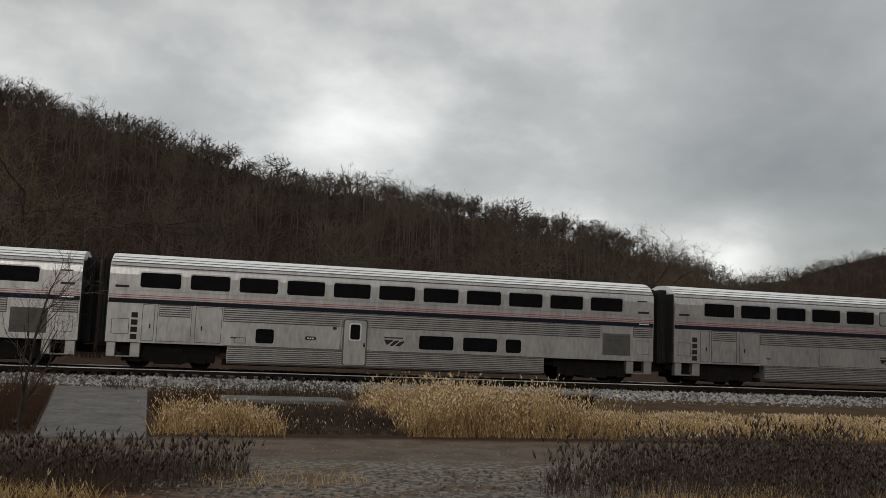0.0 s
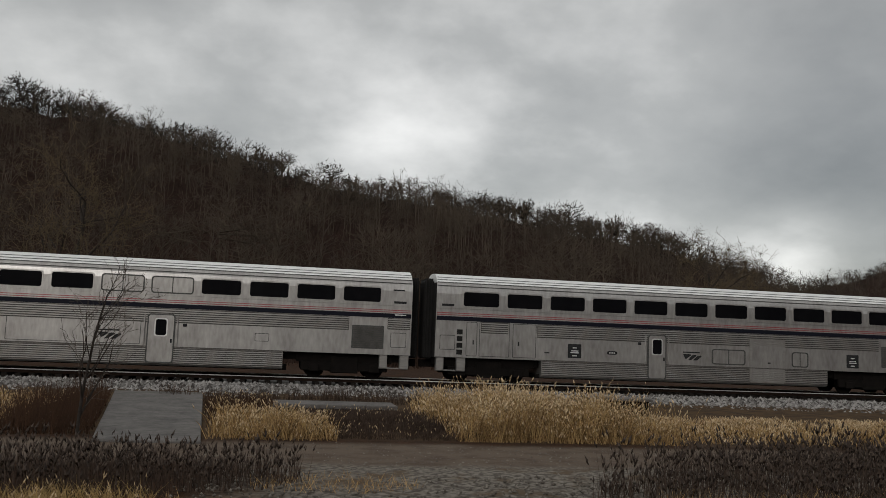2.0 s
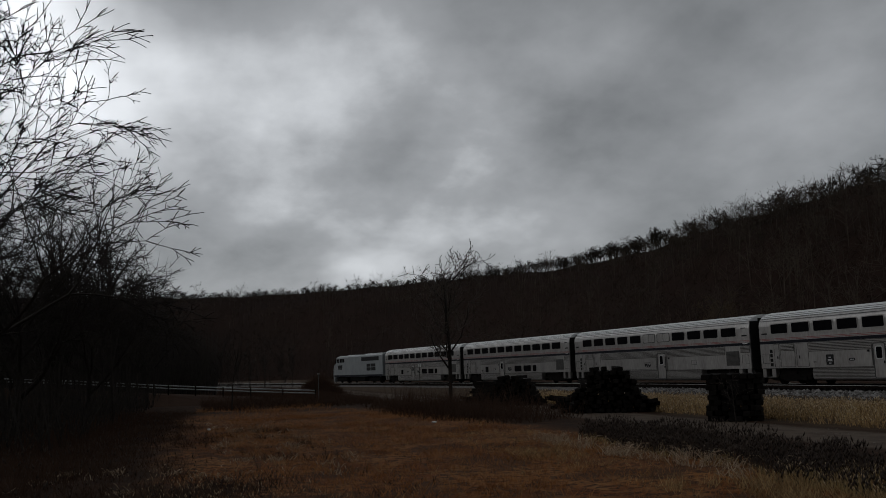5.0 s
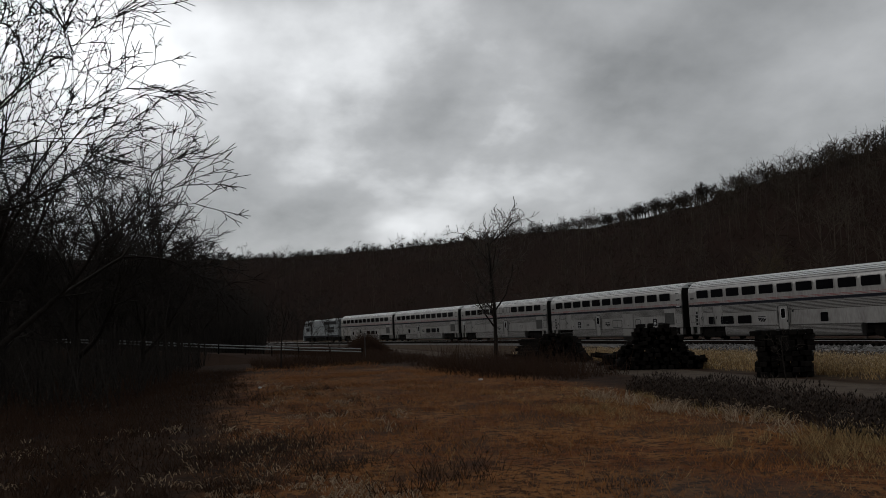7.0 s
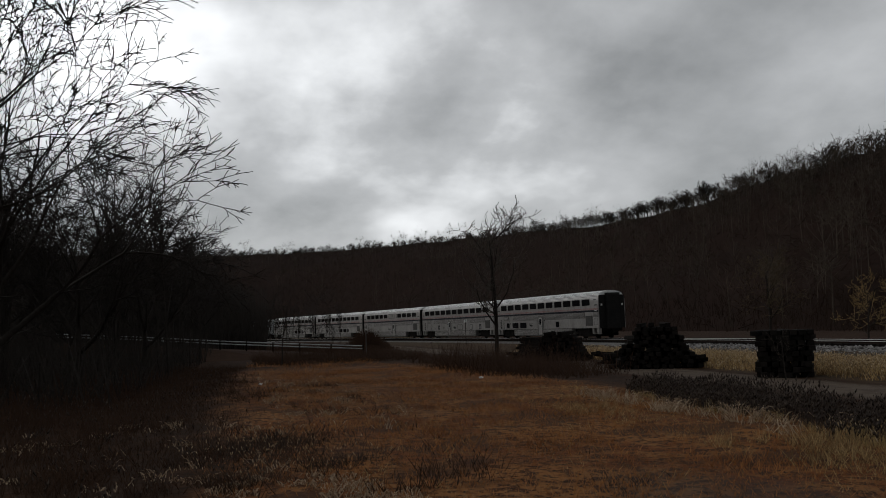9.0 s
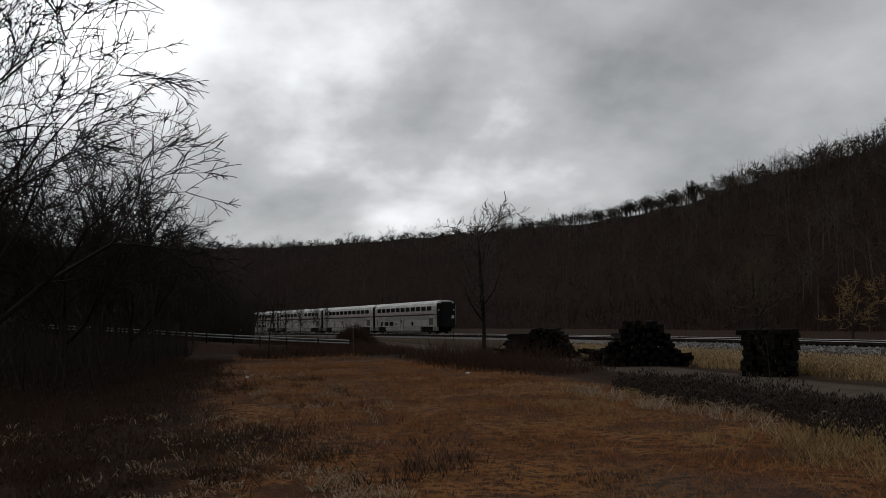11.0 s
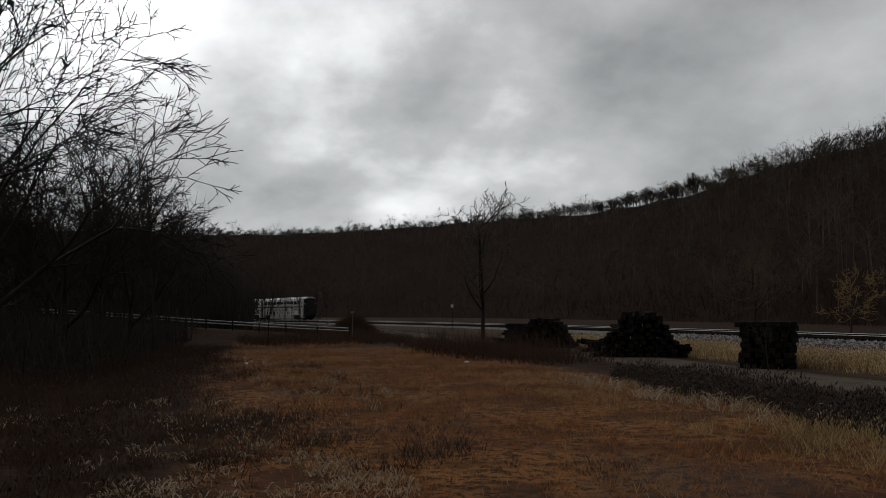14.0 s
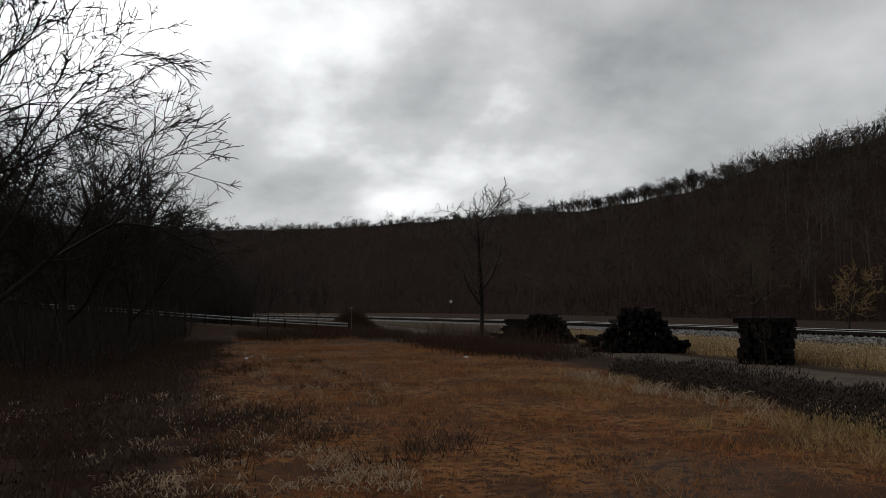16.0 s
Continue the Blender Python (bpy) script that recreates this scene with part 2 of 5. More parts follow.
def ground_material():
    """Leaf litter, mown rusty field, gravel lane: by place on the plan, broken up by noise."""
    m = bpy.data.materials.new("ground cover")
    m.use_nodes = True
    nt = m.node_tree
    N, L = nt.nodes.new, nt.links.new
    b = nt.nodes["Principled BSDF"]
    b.inputs["Roughness"].default_value = 0.95
    b.inputs["Specular IOR Level"].default_value = 0.08
    tc, sep = N("ShaderNodeTexCoord"), N("ShaderNodeSeparateXYZ")
    L(tc.outputs["Object"], sep.inputs[0])

    def nz(scale, detail=5.0):
        n = N("ShaderNodeTexNoise")
        n.inputs["Scale"].default_value, n.inputs["Detail"].default_value = scale, detail
        L(tc.outputs["Object"], n.inputs["Vector"])
        return n.outputs["Fac"]

    def calc(op, a, c):
        n = N("ShaderNodeMath")
        n.operation = op
        for k, v in enumerate((a, c)):
            if isinstance(v, (int, float)):
                n.inputs[k].default_value = v
            else:
                L(v, n.inputs[k])
        return n.outputs[0]

    def step(x, lo, hi):
        n = N("ShaderNodeMapRange")
        n.interpolation_type = "SMOOTHSTEP"
        L(x, n.inputs[0])
        n.inputs[1].default_value, n.inputs[2].default_value = lo, hi
        return n.outputs[0]

    def blend(f, a, c):
        n = N("ShaderNodeMix")
        n.data_type = "RGBA"
        L(f, n.inputs[0])
        for k, v in ((6, a), (7, c)):
            if isinstance(v, tuple):
                n.inputs[k].default_value = (*v, 1)
            else:
                L(v, n.inputs[k])
        return n.outputs[2]

    wob = calc("MULTIPLY", calc("SUBTRACT", nz(0.35), 0.5), 3.0)
    x, y = calc("ADD", sep.outputs[0], wob), calc("ADD", sep.outputs[1], wob)
    coarse, mid, fine = nz(0.22), nz(1.4), nz(9.0, 8)
    field = blend(step(coarse, 0.43, 0.57), (0.29, 0.125, 0.042), (0.155, 0.050, 0.016))
    field = blend(step(mid, 0.42, 0.68), field, (0.27, 0.125, 0.045))
    field = blend(step(nz(3.7), 0.47, 0.60), field, (0.085, 0.036, 0.016))
    field = blend(step(fine, 0.52, 0.66), field, (0.040, 0.021, 0.012))
    field = blend(step(nz(26.0, 3), 0.60, 0.68), field, (0.27, 0.16, 0.075))
    gravel = blend(step(fine, 0.38, 0.62), (0.21, 0.188, 0.16), (0.085, 0.073, 0.062))
    gravel = blend(step(mid, 0.5, 0.7), gravel, (0.105, 0.075, 0.049))
    lane = blend(step(mid, 0.4, 0.65), (0.13, 0.099, 0.075), (0.088, 0.064, 0.049))
    lane = blend(step(fine, 0.5, 0.72), lane, (0.125, 0.104, 0.086))
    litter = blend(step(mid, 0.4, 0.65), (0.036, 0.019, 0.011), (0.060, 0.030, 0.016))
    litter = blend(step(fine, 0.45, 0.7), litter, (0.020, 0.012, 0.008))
    straw = blend(step(mid, 0.4, 0.65), (0.085, 0.054, 0.030), (0.050, 0.034, 0.022))
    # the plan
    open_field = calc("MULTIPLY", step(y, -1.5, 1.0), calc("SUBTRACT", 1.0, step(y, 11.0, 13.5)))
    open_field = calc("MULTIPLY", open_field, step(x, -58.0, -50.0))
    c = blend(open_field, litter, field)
    px, py = calc("DIVIDE", calc("ADD", x, 9.5), 3.6), calc("DIVIDE", calc("SUBTRACT", y, 5.6), 1.9)
    worn = calc("SUBTRACT", 1.0, step(calc("ADD", calc("MULTIPLY", px, px), calc("MULTIPLY", py, py)), 0.2, 1.3))
    ruts = calc("MULTIPLY", step(nz(0.5), 0.50, 0.62), calc("MULTIPLY", open_field, 0.8))
    c = blend(calc("MULTIPLY", worn, 0.5), c, (0.062, 0.052, 0.046))
    c = blend(ruts, c, (0.07, 0.034, 0.019))
    yard = calc("MULTIPLY", step(sep.outputs[0], -1.5, 1.5), calc("MULTIPLY", step(y, 5.0, 9.0), calc("SUBTRACT", 1.0, step(y, 16.0, 18.0))))
    c = blend(yard, c, gravel)
    verge = calc("MULTIPLY", step(y, 19.0, 20.5), calc("SUBTRACT", 1.0, step(y, 36.0, 40.0)))
    c = blend(verge, c, straw)
    yl = calc("ADD", sep.outputs[1], calc("MULTIPLY", wob, 0.22))
    road = calc("MULTIPLY", step(yl, 15.3, 16.2), calc("SUBTRACT", 1.0, step(yl, 18.6, 19.3)))
    c = blend(road, c, lane)
    L(c, b.inputs["Base Color"])
    bp = N("ShaderNodeBump")
    bp.inputs["Strength"].default_value, bp.inputs["Distance"].default_value = 0.6, 0.05
    L(calc("ADD", fine, mid), bp.inputs["Height"])
    L(bp.outputs[0], b.inputs["Normal"])
    return m


# ---- mesh helpers ----
def mesh_from(name, verts, faces, mat):
    me = bpy.data.meshes.new(name)
    me.from_pydata([tuple(v) for v in verts] if not isinstance(verts, np.ndarray) else verts.tolist(), [], faces if isinstance(faces, list) else faces.tolist())
    me.materials.append(mat)
    me.update()
    return me


def fast_mesh(name, verts, faces, mat):
    """verts (n, 3) and faces (m, k) as arrays, all faces with k corners."""
    me = bpy.data.meshes.new(name)
    n, (m, k) = len(verts), faces.shape
    me.vertices.add(n)
    me.vertices.foreach_set("co", np.ascontiguousarray(verts, dtype=np.float32).ravel())
    me.loops.add(m * k)
    me.loops.foreach_set("vertex_index", np.ascontiguousarray(faces, dtype=np.int32).ravel())
    me.polygons.add(m)
    me.polygons.foreach_set("loop_start", np.arange(0, m * k, k, dtype=np.int32))
    me.materials.append(mat)
    me.update(calc_edges=True)
    return me


def thing(name, label, category, group="", kind=""):
    return tagged(new(name), label, category, group, kind)


def part(name, bm, mat, parent, label=""):
    me = bm
    if isinstance(bm, bmesh.types.BMesh):
        me = bpy.data.meshes.new(name)
        bm.to_mesh(me)
        bm.free()
        me.materials.append(mat)
    ob = new(name, me)
    ob.parent = parent
    return tagged(ob, label) if label else ob


def box(bm, lo, hi, bevel=0.0):
    lo, hi = Vector(lo), Vector(hi)
    r = bmesh.ops.create_cube(bm, size=1.0, matrix=Matrix.LocRotScale((lo + hi) / 2, None, hi - lo))
    if bevel:
        es = list({e for v in r["verts"] for e in v.link_edges})
        bmesh.ops.bevel(bm, geom=es, offset=bevel, segments=1, affect="EDGES")
    return bm


def boxes(*pairs, bevel=0.0):
    bm = bmesh.new()
    for lo, hi in pairs:
        box(bm, lo, hi, bevel)
    return bm


def extrude_x(profile, x0, x1):
    """A closed (y, z) outline, drawn along x, with its two ends."""
    bm = bmesh.new()
    a = [bm.verts.new((x0, y, z)) for y, z in profile]
    b = [bm.verts.new((x1, y, z)) for y, z in profile]
    n = len(profile)
    for i in range(n):
        bm.faces.new((a[i], a[(i + 1) % n], b[(i + 1) % n], b[i]))
    bm.faces.new(a[::-1])
    bm.faces.new(b)
    bmesh.ops.recalc_face_normals(bm, faces=bm.faces)
    return bm


def cylinder(bm, p, q, r, sides=16, r2=None):
    p, q = Vector(p), Vector(q)
    m = Matrix.Translation((p + q) / 2) @ (q - p).to_track_quat("Z", "Y").to_matrix().to_4x4()
    bmesh.ops.create_cone(bm, cap_ends=True, segments=sides, radius1=r, radius2=r if r2 is None else r2, depth=(q - p).length, matrix=m)
    return bm


def rounded(x0, x1, z0, z1, r, n=4):
    pts = []
    for cx, cz, a0 in ((x1 - r, z1 - r, 0), (x0 + r, z1 - r, 90), (x0 + r, z0 + r, 180), (x1 - r, z0 + r, 270)):
        for k in range(n + 1):
            a = radians(a0 + 90 * k / n)
            pts.append((cx + r * math.cos(a), cz + r * math.sin(a)))
    return pts


def plate(pts, y, depth):
    """A flat plate in the side wall: outline (x, z), from y outwards to y - depth."""
    bm = bmesh.new()
    a = [bm.verts.new((x, y - depth, z)) for x, z in pts]
    b = [bm.verts.new((x, y, z)) for x, z in pts]
    n = len(pts)
    bm.faces.new(a)
    for i in range(n):
        bm.faces.new((a[i], b[i], b[(i + 1) % n], a[(i + 1) % n]))
    bmesh.ops.recalc_face_normals(bm, faces=bm.faces)
    return bm


def ring(outer, inner, y, depth):
    bm = bmesh.new()
    n = len(outer)
    o0 = [bm.verts.new((x, y, z)) for x, z in outer]
    o1 = [bm.verts.new((x, y - depth, z)) for x, z in outer]
    i1 = [bm.verts.new((x, y - depth, z)) for x, z in inner]
    i0 = [bm.verts.new((x, y, z)) for x, z in inner]
    for k in range(n):
        j = (k + 1) % n
        bm.faces.new((o0[k], o0[j], o1[j], o1[k]))
        bm.faces.new((o1[k], o1[j], i1[j], i1[k]))
        bm.faces.new((i1[k], i1[j], i0[j], i0[k]))
    bmesh.ops.recalc_face_normals(bm, faces=bm.faces)
    return bm


# ---- the railway line: straight, then a wide bend towards the camera's side ----
TRACK_Y, RAIL_Z, BEND_X, BEND = 40.66, 0.42, -12.0, 0.001564


def track_at(s, off=0.0):
    """Place and heading at s metres along the line; off: metres towards the lane."""
    a = max(BEND_X - s, 0.0) * BEND
    x = s if s >= BEND_X else BEND_X - math.sin(a) / BEND
    y = TRACK_Y + (math.cos(a) - 1) / BEND
    return x + math.sin(a) * off, y - math.cos(a) * off, a


def sweep(profile, s0, s1, step=4.0):
    """An open or closed (off, z) outline along the line."""
    n = int((s1 - s0) / step) + 1
    verts, faces, k = [], [], len(profile)
    for i in range(n + 1):
        s = s0 + (s1 - s0) * i / n
        for off, z in profile:
            x, y, _ = track_at(s, off)
            verts.append((x, y, z))
    for i in range(n):
        for j in range(k):
            a, b = i * k + j, i * k + (j + 1) % k
            faces.append((a, b, b + k, a + k))
    faces += [tuple(range(k)), tuple(n * k + j for j in range(k - 1, -1, -1))]
    return verts, faces


# ---- plant helpers ----
def perps(d):
    d = d / np.maximum(np.linalg.norm(d, axis=1, keepdims=True), 1e-9)
    ref = np.where(np.abs(d[:, 2:3]) < 0.9, np.array([[0.0, 0, 1]]), np.array([[1.0, 0, 0]]))
    u = np.cross(d, ref)
    u /= np.maximum(np.linalg.norm(u, axis=1, keepdims=True), 1e-9)
    return u, np.cross(d, u)


def spikes(a, b, r):
    """Three-sided pointed stems from a to b."""
    u, v = perps(b - a)
    n = len(a)
    V = np.empty((n, 4, 3))
    for k in range(3):
        t = 2 * math.pi * k / 3
        V[:, k] = a + r[:, None] * (u * math.cos(t) + v * math.sin(t))
    V[:, 3] = b
    i = np.arange(n)[:, None] * 4
    F = np.concatenate([i + np.array([[k, (k + 1) % 3, 3]]) for k in range(3)], 0)
    return V.reshape(-1, 3), F


def limbs(a, b, ra, rb, sides=4):
    u, v = perps(b - a)
    n = len(a)
    V = np.empty((n, 2 * sides, 3))
    for k in range(sides):
        t = 2 * math.pi * k / sides
        w = u * math.cos(t) + v * math.sin(t)
        V[:, k], V[:, sides + k] = a + ra[:, None] * w, b + rb[:, None] * w
    i = np.arange(n)[:, None] * 2 * sides
    F = np.concatenate([i + np.array([[k, (k + 1) % sides, sides + (k + 1) % sides, sides + k]]) for k in range(sides)], 0)
    return V.reshape(-1, 3), F


def join(parts):
    vs, fs, n = [], [], 0
    for v, f in parts:
        vs.append(v)
        fs.append(f + n)
        n += len(v)
    return np.concatenate(vs), np.concatenate(fs)


def grow(rng, height, radius, levels=4, spread=0.75, kids=(9, 6, 5, 4), droop=0.0, clear=0.25, up=0.35, shrink=0.55, wiggle=0.16, thin=0.004):
    """A bare tree: rows of ax ay az bx by bz ra rb level."""
    segs = []

    def branch(p, d, length, r, level):
        n = (7, 5, 4, 3, 2)[level]
        step = length / n
        pts = [(p.copy(), r)]
        for i in range(n):
            lift = (up if level else 0.05) - droop * level * (i / n)
            w = wiggle * (0.3, 0.9, 1.2, 1.6, 1.8)[level]
            d = d + np.array([rng.gauss(0, w), rng.gauss(0, w), rng.gauss(0, w) + lift * 0.25])
            d /= np.linalg.norm(d)
            q = p + d * step
            r2 = max(r * (1 - (0.72 if level else 0.62) / n), thin)
            segs.append((*p, *q, r, r2, level))
            p, r = q, r2
            pts.append((p.copy(), r, d.copy()))
        if level + 1 >= levels:
            return
        for k in range(kids[level]):
            f = (clear + (1 - clear) * (k + rng.random()) / kids[level]) if level == 0 else 0.15 + 0.85 * (k + rng.random()) / kids[level]
            j = min(int(f * n), n - 1) + 1
            q, rr, dd = pts[j]
            az = rng.uniform(0, 2 * math.pi)
            u, v = perps(dd[None])
            w = u[0] * math.cos(az) + v[0] * math.sin(az)
            nd = dd * (1 - spread * 0.75) + w * spread * rng.uniform(0.7, 1.2)
            nd /= np.linalg.norm(nd)
            ln = length * shrink * rng.uniform(0.7, 1.15) * (1.15 - 0.45 * f if level == 0 else 1.0)
            branch(q.copy(), nd, ln, rr * rng.uniform(0.42, 0.66), level + 1)

    branch(np.zeros(3), np.array([0.0, 0, 1]), height * 0.72, radius, 0)
    return np.array(segs)


def grow_forks(rng, height, radius, limbs=9, depth=7, bole=0.14, open_angle=52, thin=0.007):
    """A bare spreading tree that forks again and again: rows of ax ay az bx by bz ra rb level."""
    segs = []

    def turn(d, angle, az):
        u, v = perps(d[None])
        w = u[0] * math.cos(az) + v[0] * math.sin(az)
        return d * math.cos(angle) + w * math.sin(angle)

    def branch(p, d, length, r, level):
        n = 4 if level < depth - 1 else 3
        bend = rng.gauss(0, 0.09)
        lift = (0.10, 0.06, 0.02, 0.0, -0.02, -0.03, -0.03, -0.02, -0.02)[level]
        side = np.cross(d, [0, 0, 1.0])
        for i in range(n):
            d = d + side * bend + np.array([rng.gauss(0, 0.06), rng.gauss(0, 0.06), rng.gauss(0, 0.05) + lift])
            d /= np.linalg.norm(d)
            q = p + d * length / n
            r2 = max(r * (1 - 0.30 / n), thin * 0.8)
            segs.append((*p, *q, r, r2, min(level, 2)))
            p, r = q, r2
            if 1 <= level < depth and rng.random() < 0.42:
                stub = min(depth, level + rng.choice((3, 4)))
                branch(p.copy(), turn(d, rng.uniform(0.5, 0.95), rng.uniform(0, 6.28)), length * rng.uniform(0.30, 0.55), max(r * 0.35, thin), stub)
        if level >= depth:
            return
        az = rng.uniform(0, 6.28)
        for k in range(3 if rng.random() < 0.25 else 2):
            branch(p.copy(), turn(d, radians(rng.uniform(12, 34)), az + k * math.pi + rng.gauss(0, 0.5)), length * (rng.uniform(0.70, 0.92) if level < 4 else rng.uniform(0.55, 0.78)), max(r * rng.uniform(0.66, 0.86), thin), level + 1)

    p, d, r = np.zeros(3), np.array([0.0, 0, 1]), radius
    for k in range(limbs):
        q = p + d * height * bole * (1.0 if k == 0 else 0.30)
        segs.append((*p, *q, r, r * 0.9, 0))
        p, r = q, r * 0.88
        angle = radians(open_angle * (1 - 0.55 * k / limbs) * rng.uniform(0.75, 1.15))
        branch(p.copy(), turn(d, angle, k * 2.4 + rng.gauss(0, 0.4)), height * 0.185 * (1 - 0.30 * k / limbs), r * 0.66, 1)
        d = d + np.array([rng.gauss(0, 0.08), rng.gauss(0, 0.08), 0])
        d /= np.linalg.norm(d)
    return np.array(segs)


def tree_meshes(segs, at, thick=1.0):
    """Trunk with main limbs, and crown of finer twigs, as two arrays."""
    o = np.array(at)[None]
    out = []
    for sel, sides in ((segs[:, 8] <= 1, 6), (segs[:, 8] > 1, 3)):
        s = segs[sel]
        out.append(limbs(s[:, 0:3] + o, s[:, 3:6] + o, s[:, 6] * thick, s[:, 7] * thick, sides))
    return out


def bare_tree(at, height, radius, seed, label, twig="twig", how=grow, **kw):
    rng = random.Random(seed)
    (v1, f1), (v2, f2) = tree_meshes(how(rng, height, radius, **kw), (0, 0, 0))
    t = thing("tree", label, "tree")
    t.location = at
    part("trunk", fast_mesh("trunk", v1, f1, M["bark"]), M["bark"], t)
    part("crown", fast_mesh("crown", v2, f2, M[twig]), None, t)
    return t


# ---- ground and hills ----
def ground():
    ax = np.concatenate([-np.geomspace(4000, 70, 24), np.linspace(-66, 34, 101), np.geomspace(38, 4000, 24)])
    ay = np.concatenate([-np.geomspace(4000, 12, 24), np.linspace(-11, 36, 95), np.geomspace(38, 4000, 24)])
    X, Y = np.meshgrid(ax, ay, indexing="ij")
    Z = np.zeros_like(X)
    for i in range(X.shape[0]):
        for j in range(X.shape[1]):
            x, y = X[i, j], Y[i, j]
            if -70 < x < 36 and -12 < y < 34 and not 14.5 < y < 20:
                Z[i, j] = 0.07 * noise.noise((x * 0.35, y * 0.35, 0)) + 0.03 * noise.noise((x * 1.3, y * 1.3, 3)) - 0.03
    n, m = X.shape
    idx = np.arange(n * m).reshape(n, m)
    F = np.stack([idx[:-1, :-1], idx[1:, :-1], idx[1:, 1:], idx[:-1, 1:]], -1).reshape(-1, 4)
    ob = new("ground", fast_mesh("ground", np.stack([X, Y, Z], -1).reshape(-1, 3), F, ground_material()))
    ob.data.polygons.foreach_set("use_smooth", [True] * len(F))
    tagged(ob, "rusty autumn field with a gravel lane", "ground", kind="structure")


RIDGE_AZ = [-75, -50, -40, -32, -25, -14, -5, 7, 17, 28, 41, 53, 60, 66, 82, 112]
RIDGE_EL = [7.0, 6.8, 6.3, 4.8, 7.3, 9.75, 10.4, 13.0, 14.5, 13.6, 12.6, 9.9, 8.3, 7.1, 5.5, 5.4]
RIDGE_R = [900, 900, 850, 480, 330, 300, 300, 300, 300, 300, 310, 340, 380, 430, 560, 620]
FOOT_R = [600, 520, 480, 150, 100, 80, 75, 70, 72, 78, 95, 125, 150, 185, 330, 420]
TREE_H = 13.2


def smooth_interp(x, xs, ys):
    xs, ys = np.array(xs, float), np.array(ys, float)
    m = np.gradient(ys, xs)
    i = np.clip(np.searchsorted(xs, x) - 1, 0, len(xs) - 2)
    h = xs[i + 1] - xs[i]
    t = np.clip((x - xs[i]) / h, 0, 1)
    return ((2 * t**3 - 3 * t**2 + 1) * ys[i] + (t**3 - 2 * t**2 + t) * h * m[i] + (-2 * t**3 + 3 * t**2) * ys[i + 1] + (t**3 - t**2) * h * m[i + 1])


def tree_height(az):
    """Lower, farther trees towards the end of the valley."""
    return TREE_H - 6.6 * np.clip((az - 48) / 28, 0, 1)


def clear_trunks(az):
    """Share of the ridge trees' height that stands free above the crest."""
    def stretch(lo, hi):
        return np.clip((az - lo) / 3 + 0.5, 0, 1) * np.clip((hi - az) / 3 + 0.5, 0, 1)

    return 0.46 + 0.27 * (stretch(13, 46) + stretch(59, 69) + 0.6 * stretch(-22, -12)) + 0.05 * np.sin(az * 1.9)


def behind_crest(az, share):
    """How far past the crest a full-grown tree stands whose lower part is hidden by it."""
    top = hill_point(az, np.ones_like(az))[:, 2]
    return 1 + np.clip((1 - clear_trunks(az)) * share * tree_height(az) / (1.6 * top), 0.0, 0.3) ** (1 / 1.2)


def hill_point(az, f):
    """Place on the hillside: f = 0 at its foot, 1 on the ridge, up to 1.4 behind it."""
    rr, rf = smooth_interp(az, RIDGE_AZ, RIDGE_R), smooth_interp(az, RIDGE_AZ, FOOT_R)
    top = rr * np.tan(np.radians(smooth_interp(az, RIDGE_AZ, RIDGE_EL))) + 2.2 - tree_height(az) * (0.06 + clear_trunks(az))
    r = rf + (rr - rf) * f
    g = np.where(f <= 1, (1 - (1 - np.clip(f, 0, 1)) ** 1.45) * r / rr, 1 - 1.6 * (np.clip(f, 1, 2) - 1) ** 1.2)
    bumps = 3.0 * np.sin(az * 0.9 + f * 5) * np.sin(f * 7 + az * 0.31) * np.clip(f, 0, 1) * (1 - np.clip(f, 0, 1)) * 1.5
    a = np.radians(az)
    return np.stack([-np.sin(a) * r, np.cos(a) * r, top * g + bumps - 0.4 * (f <= 0.0)], -1)


def hills():
    az, f = np.meshgrid(np.linspace(-75, 112, 240), np.concatenate([np.linspace(0, 1, 34), np.linspace(1.02, 1.4, 14)]), indexing="ij")
    V = hill_point(az, f)
    n, m = az.shape
    idx = np.arange(n * m).reshape(n, m)
    F = np.stack([idx[:-1, :-1], idx[:-1, 1:], idx[1:, 1:], idx[1:, :-1]], -1).reshape(-1, 4)
    # Litter kept far darker than its own tone, painting in the woods' self-shade.
    litter = material("shade-dark leaf litter slope", (0.034, 0.0185, 0.0138), (0.019, 0.0115, 0.009), 0.95, 0, 0.02, 0.35, 0.5, 0.8, spec=0.03)
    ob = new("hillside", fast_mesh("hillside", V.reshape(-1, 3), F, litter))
    ob.data.polygons.foreach_set("use_smooth", [True] * len(F))
    tagged(ob, "steep wooded hillside covered in brown leaf litter", "hill", kind="structure")


def unseen_hill():
    """An unseen hill added behind the camera, to darken reflections in the train's sides."""
    az, f = np.meshgrid(np.linspace(106, 291, 90), np.linspace(0, 1, 10), indexing="ij")
    r = 160 + 240 * f
    el = 3.0 + 8.0 * np.exp(-((az - 235) / 32) ** 2) + 1.0 * np.sin(az * 0.21)
    z = r * np.tan(np.radians(el)) * (1 - (1 - f) ** 1.5) - 0.4
    a = np.radians(az)
    V = np.stack([-np.sin(a) * r, np.cos(a) * r, z], -1)
    n, m = az.shape
    idx = np.arange(n * m).reshape(n, m)
    F = np.stack([idx[:-1, :-1], idx[:-1, 1:], idx[1:, 1:], idx[1:, :-1]], -1).reshape(-1, 4)
    litter = material("unseen reflected hillside", (0.050, 0.032, 0.024), (0.030, 0.020, 0.016), 0.95, 0, 0.03, 0.4, 0.5, 0.8, spec=0.03)
    tagged(new("unseen_hill", fast_mesh("unseen_hill", V.reshape(-1, 3), F, litter)), "unseen brown hill added behind the camera", "hill", kind="structure")


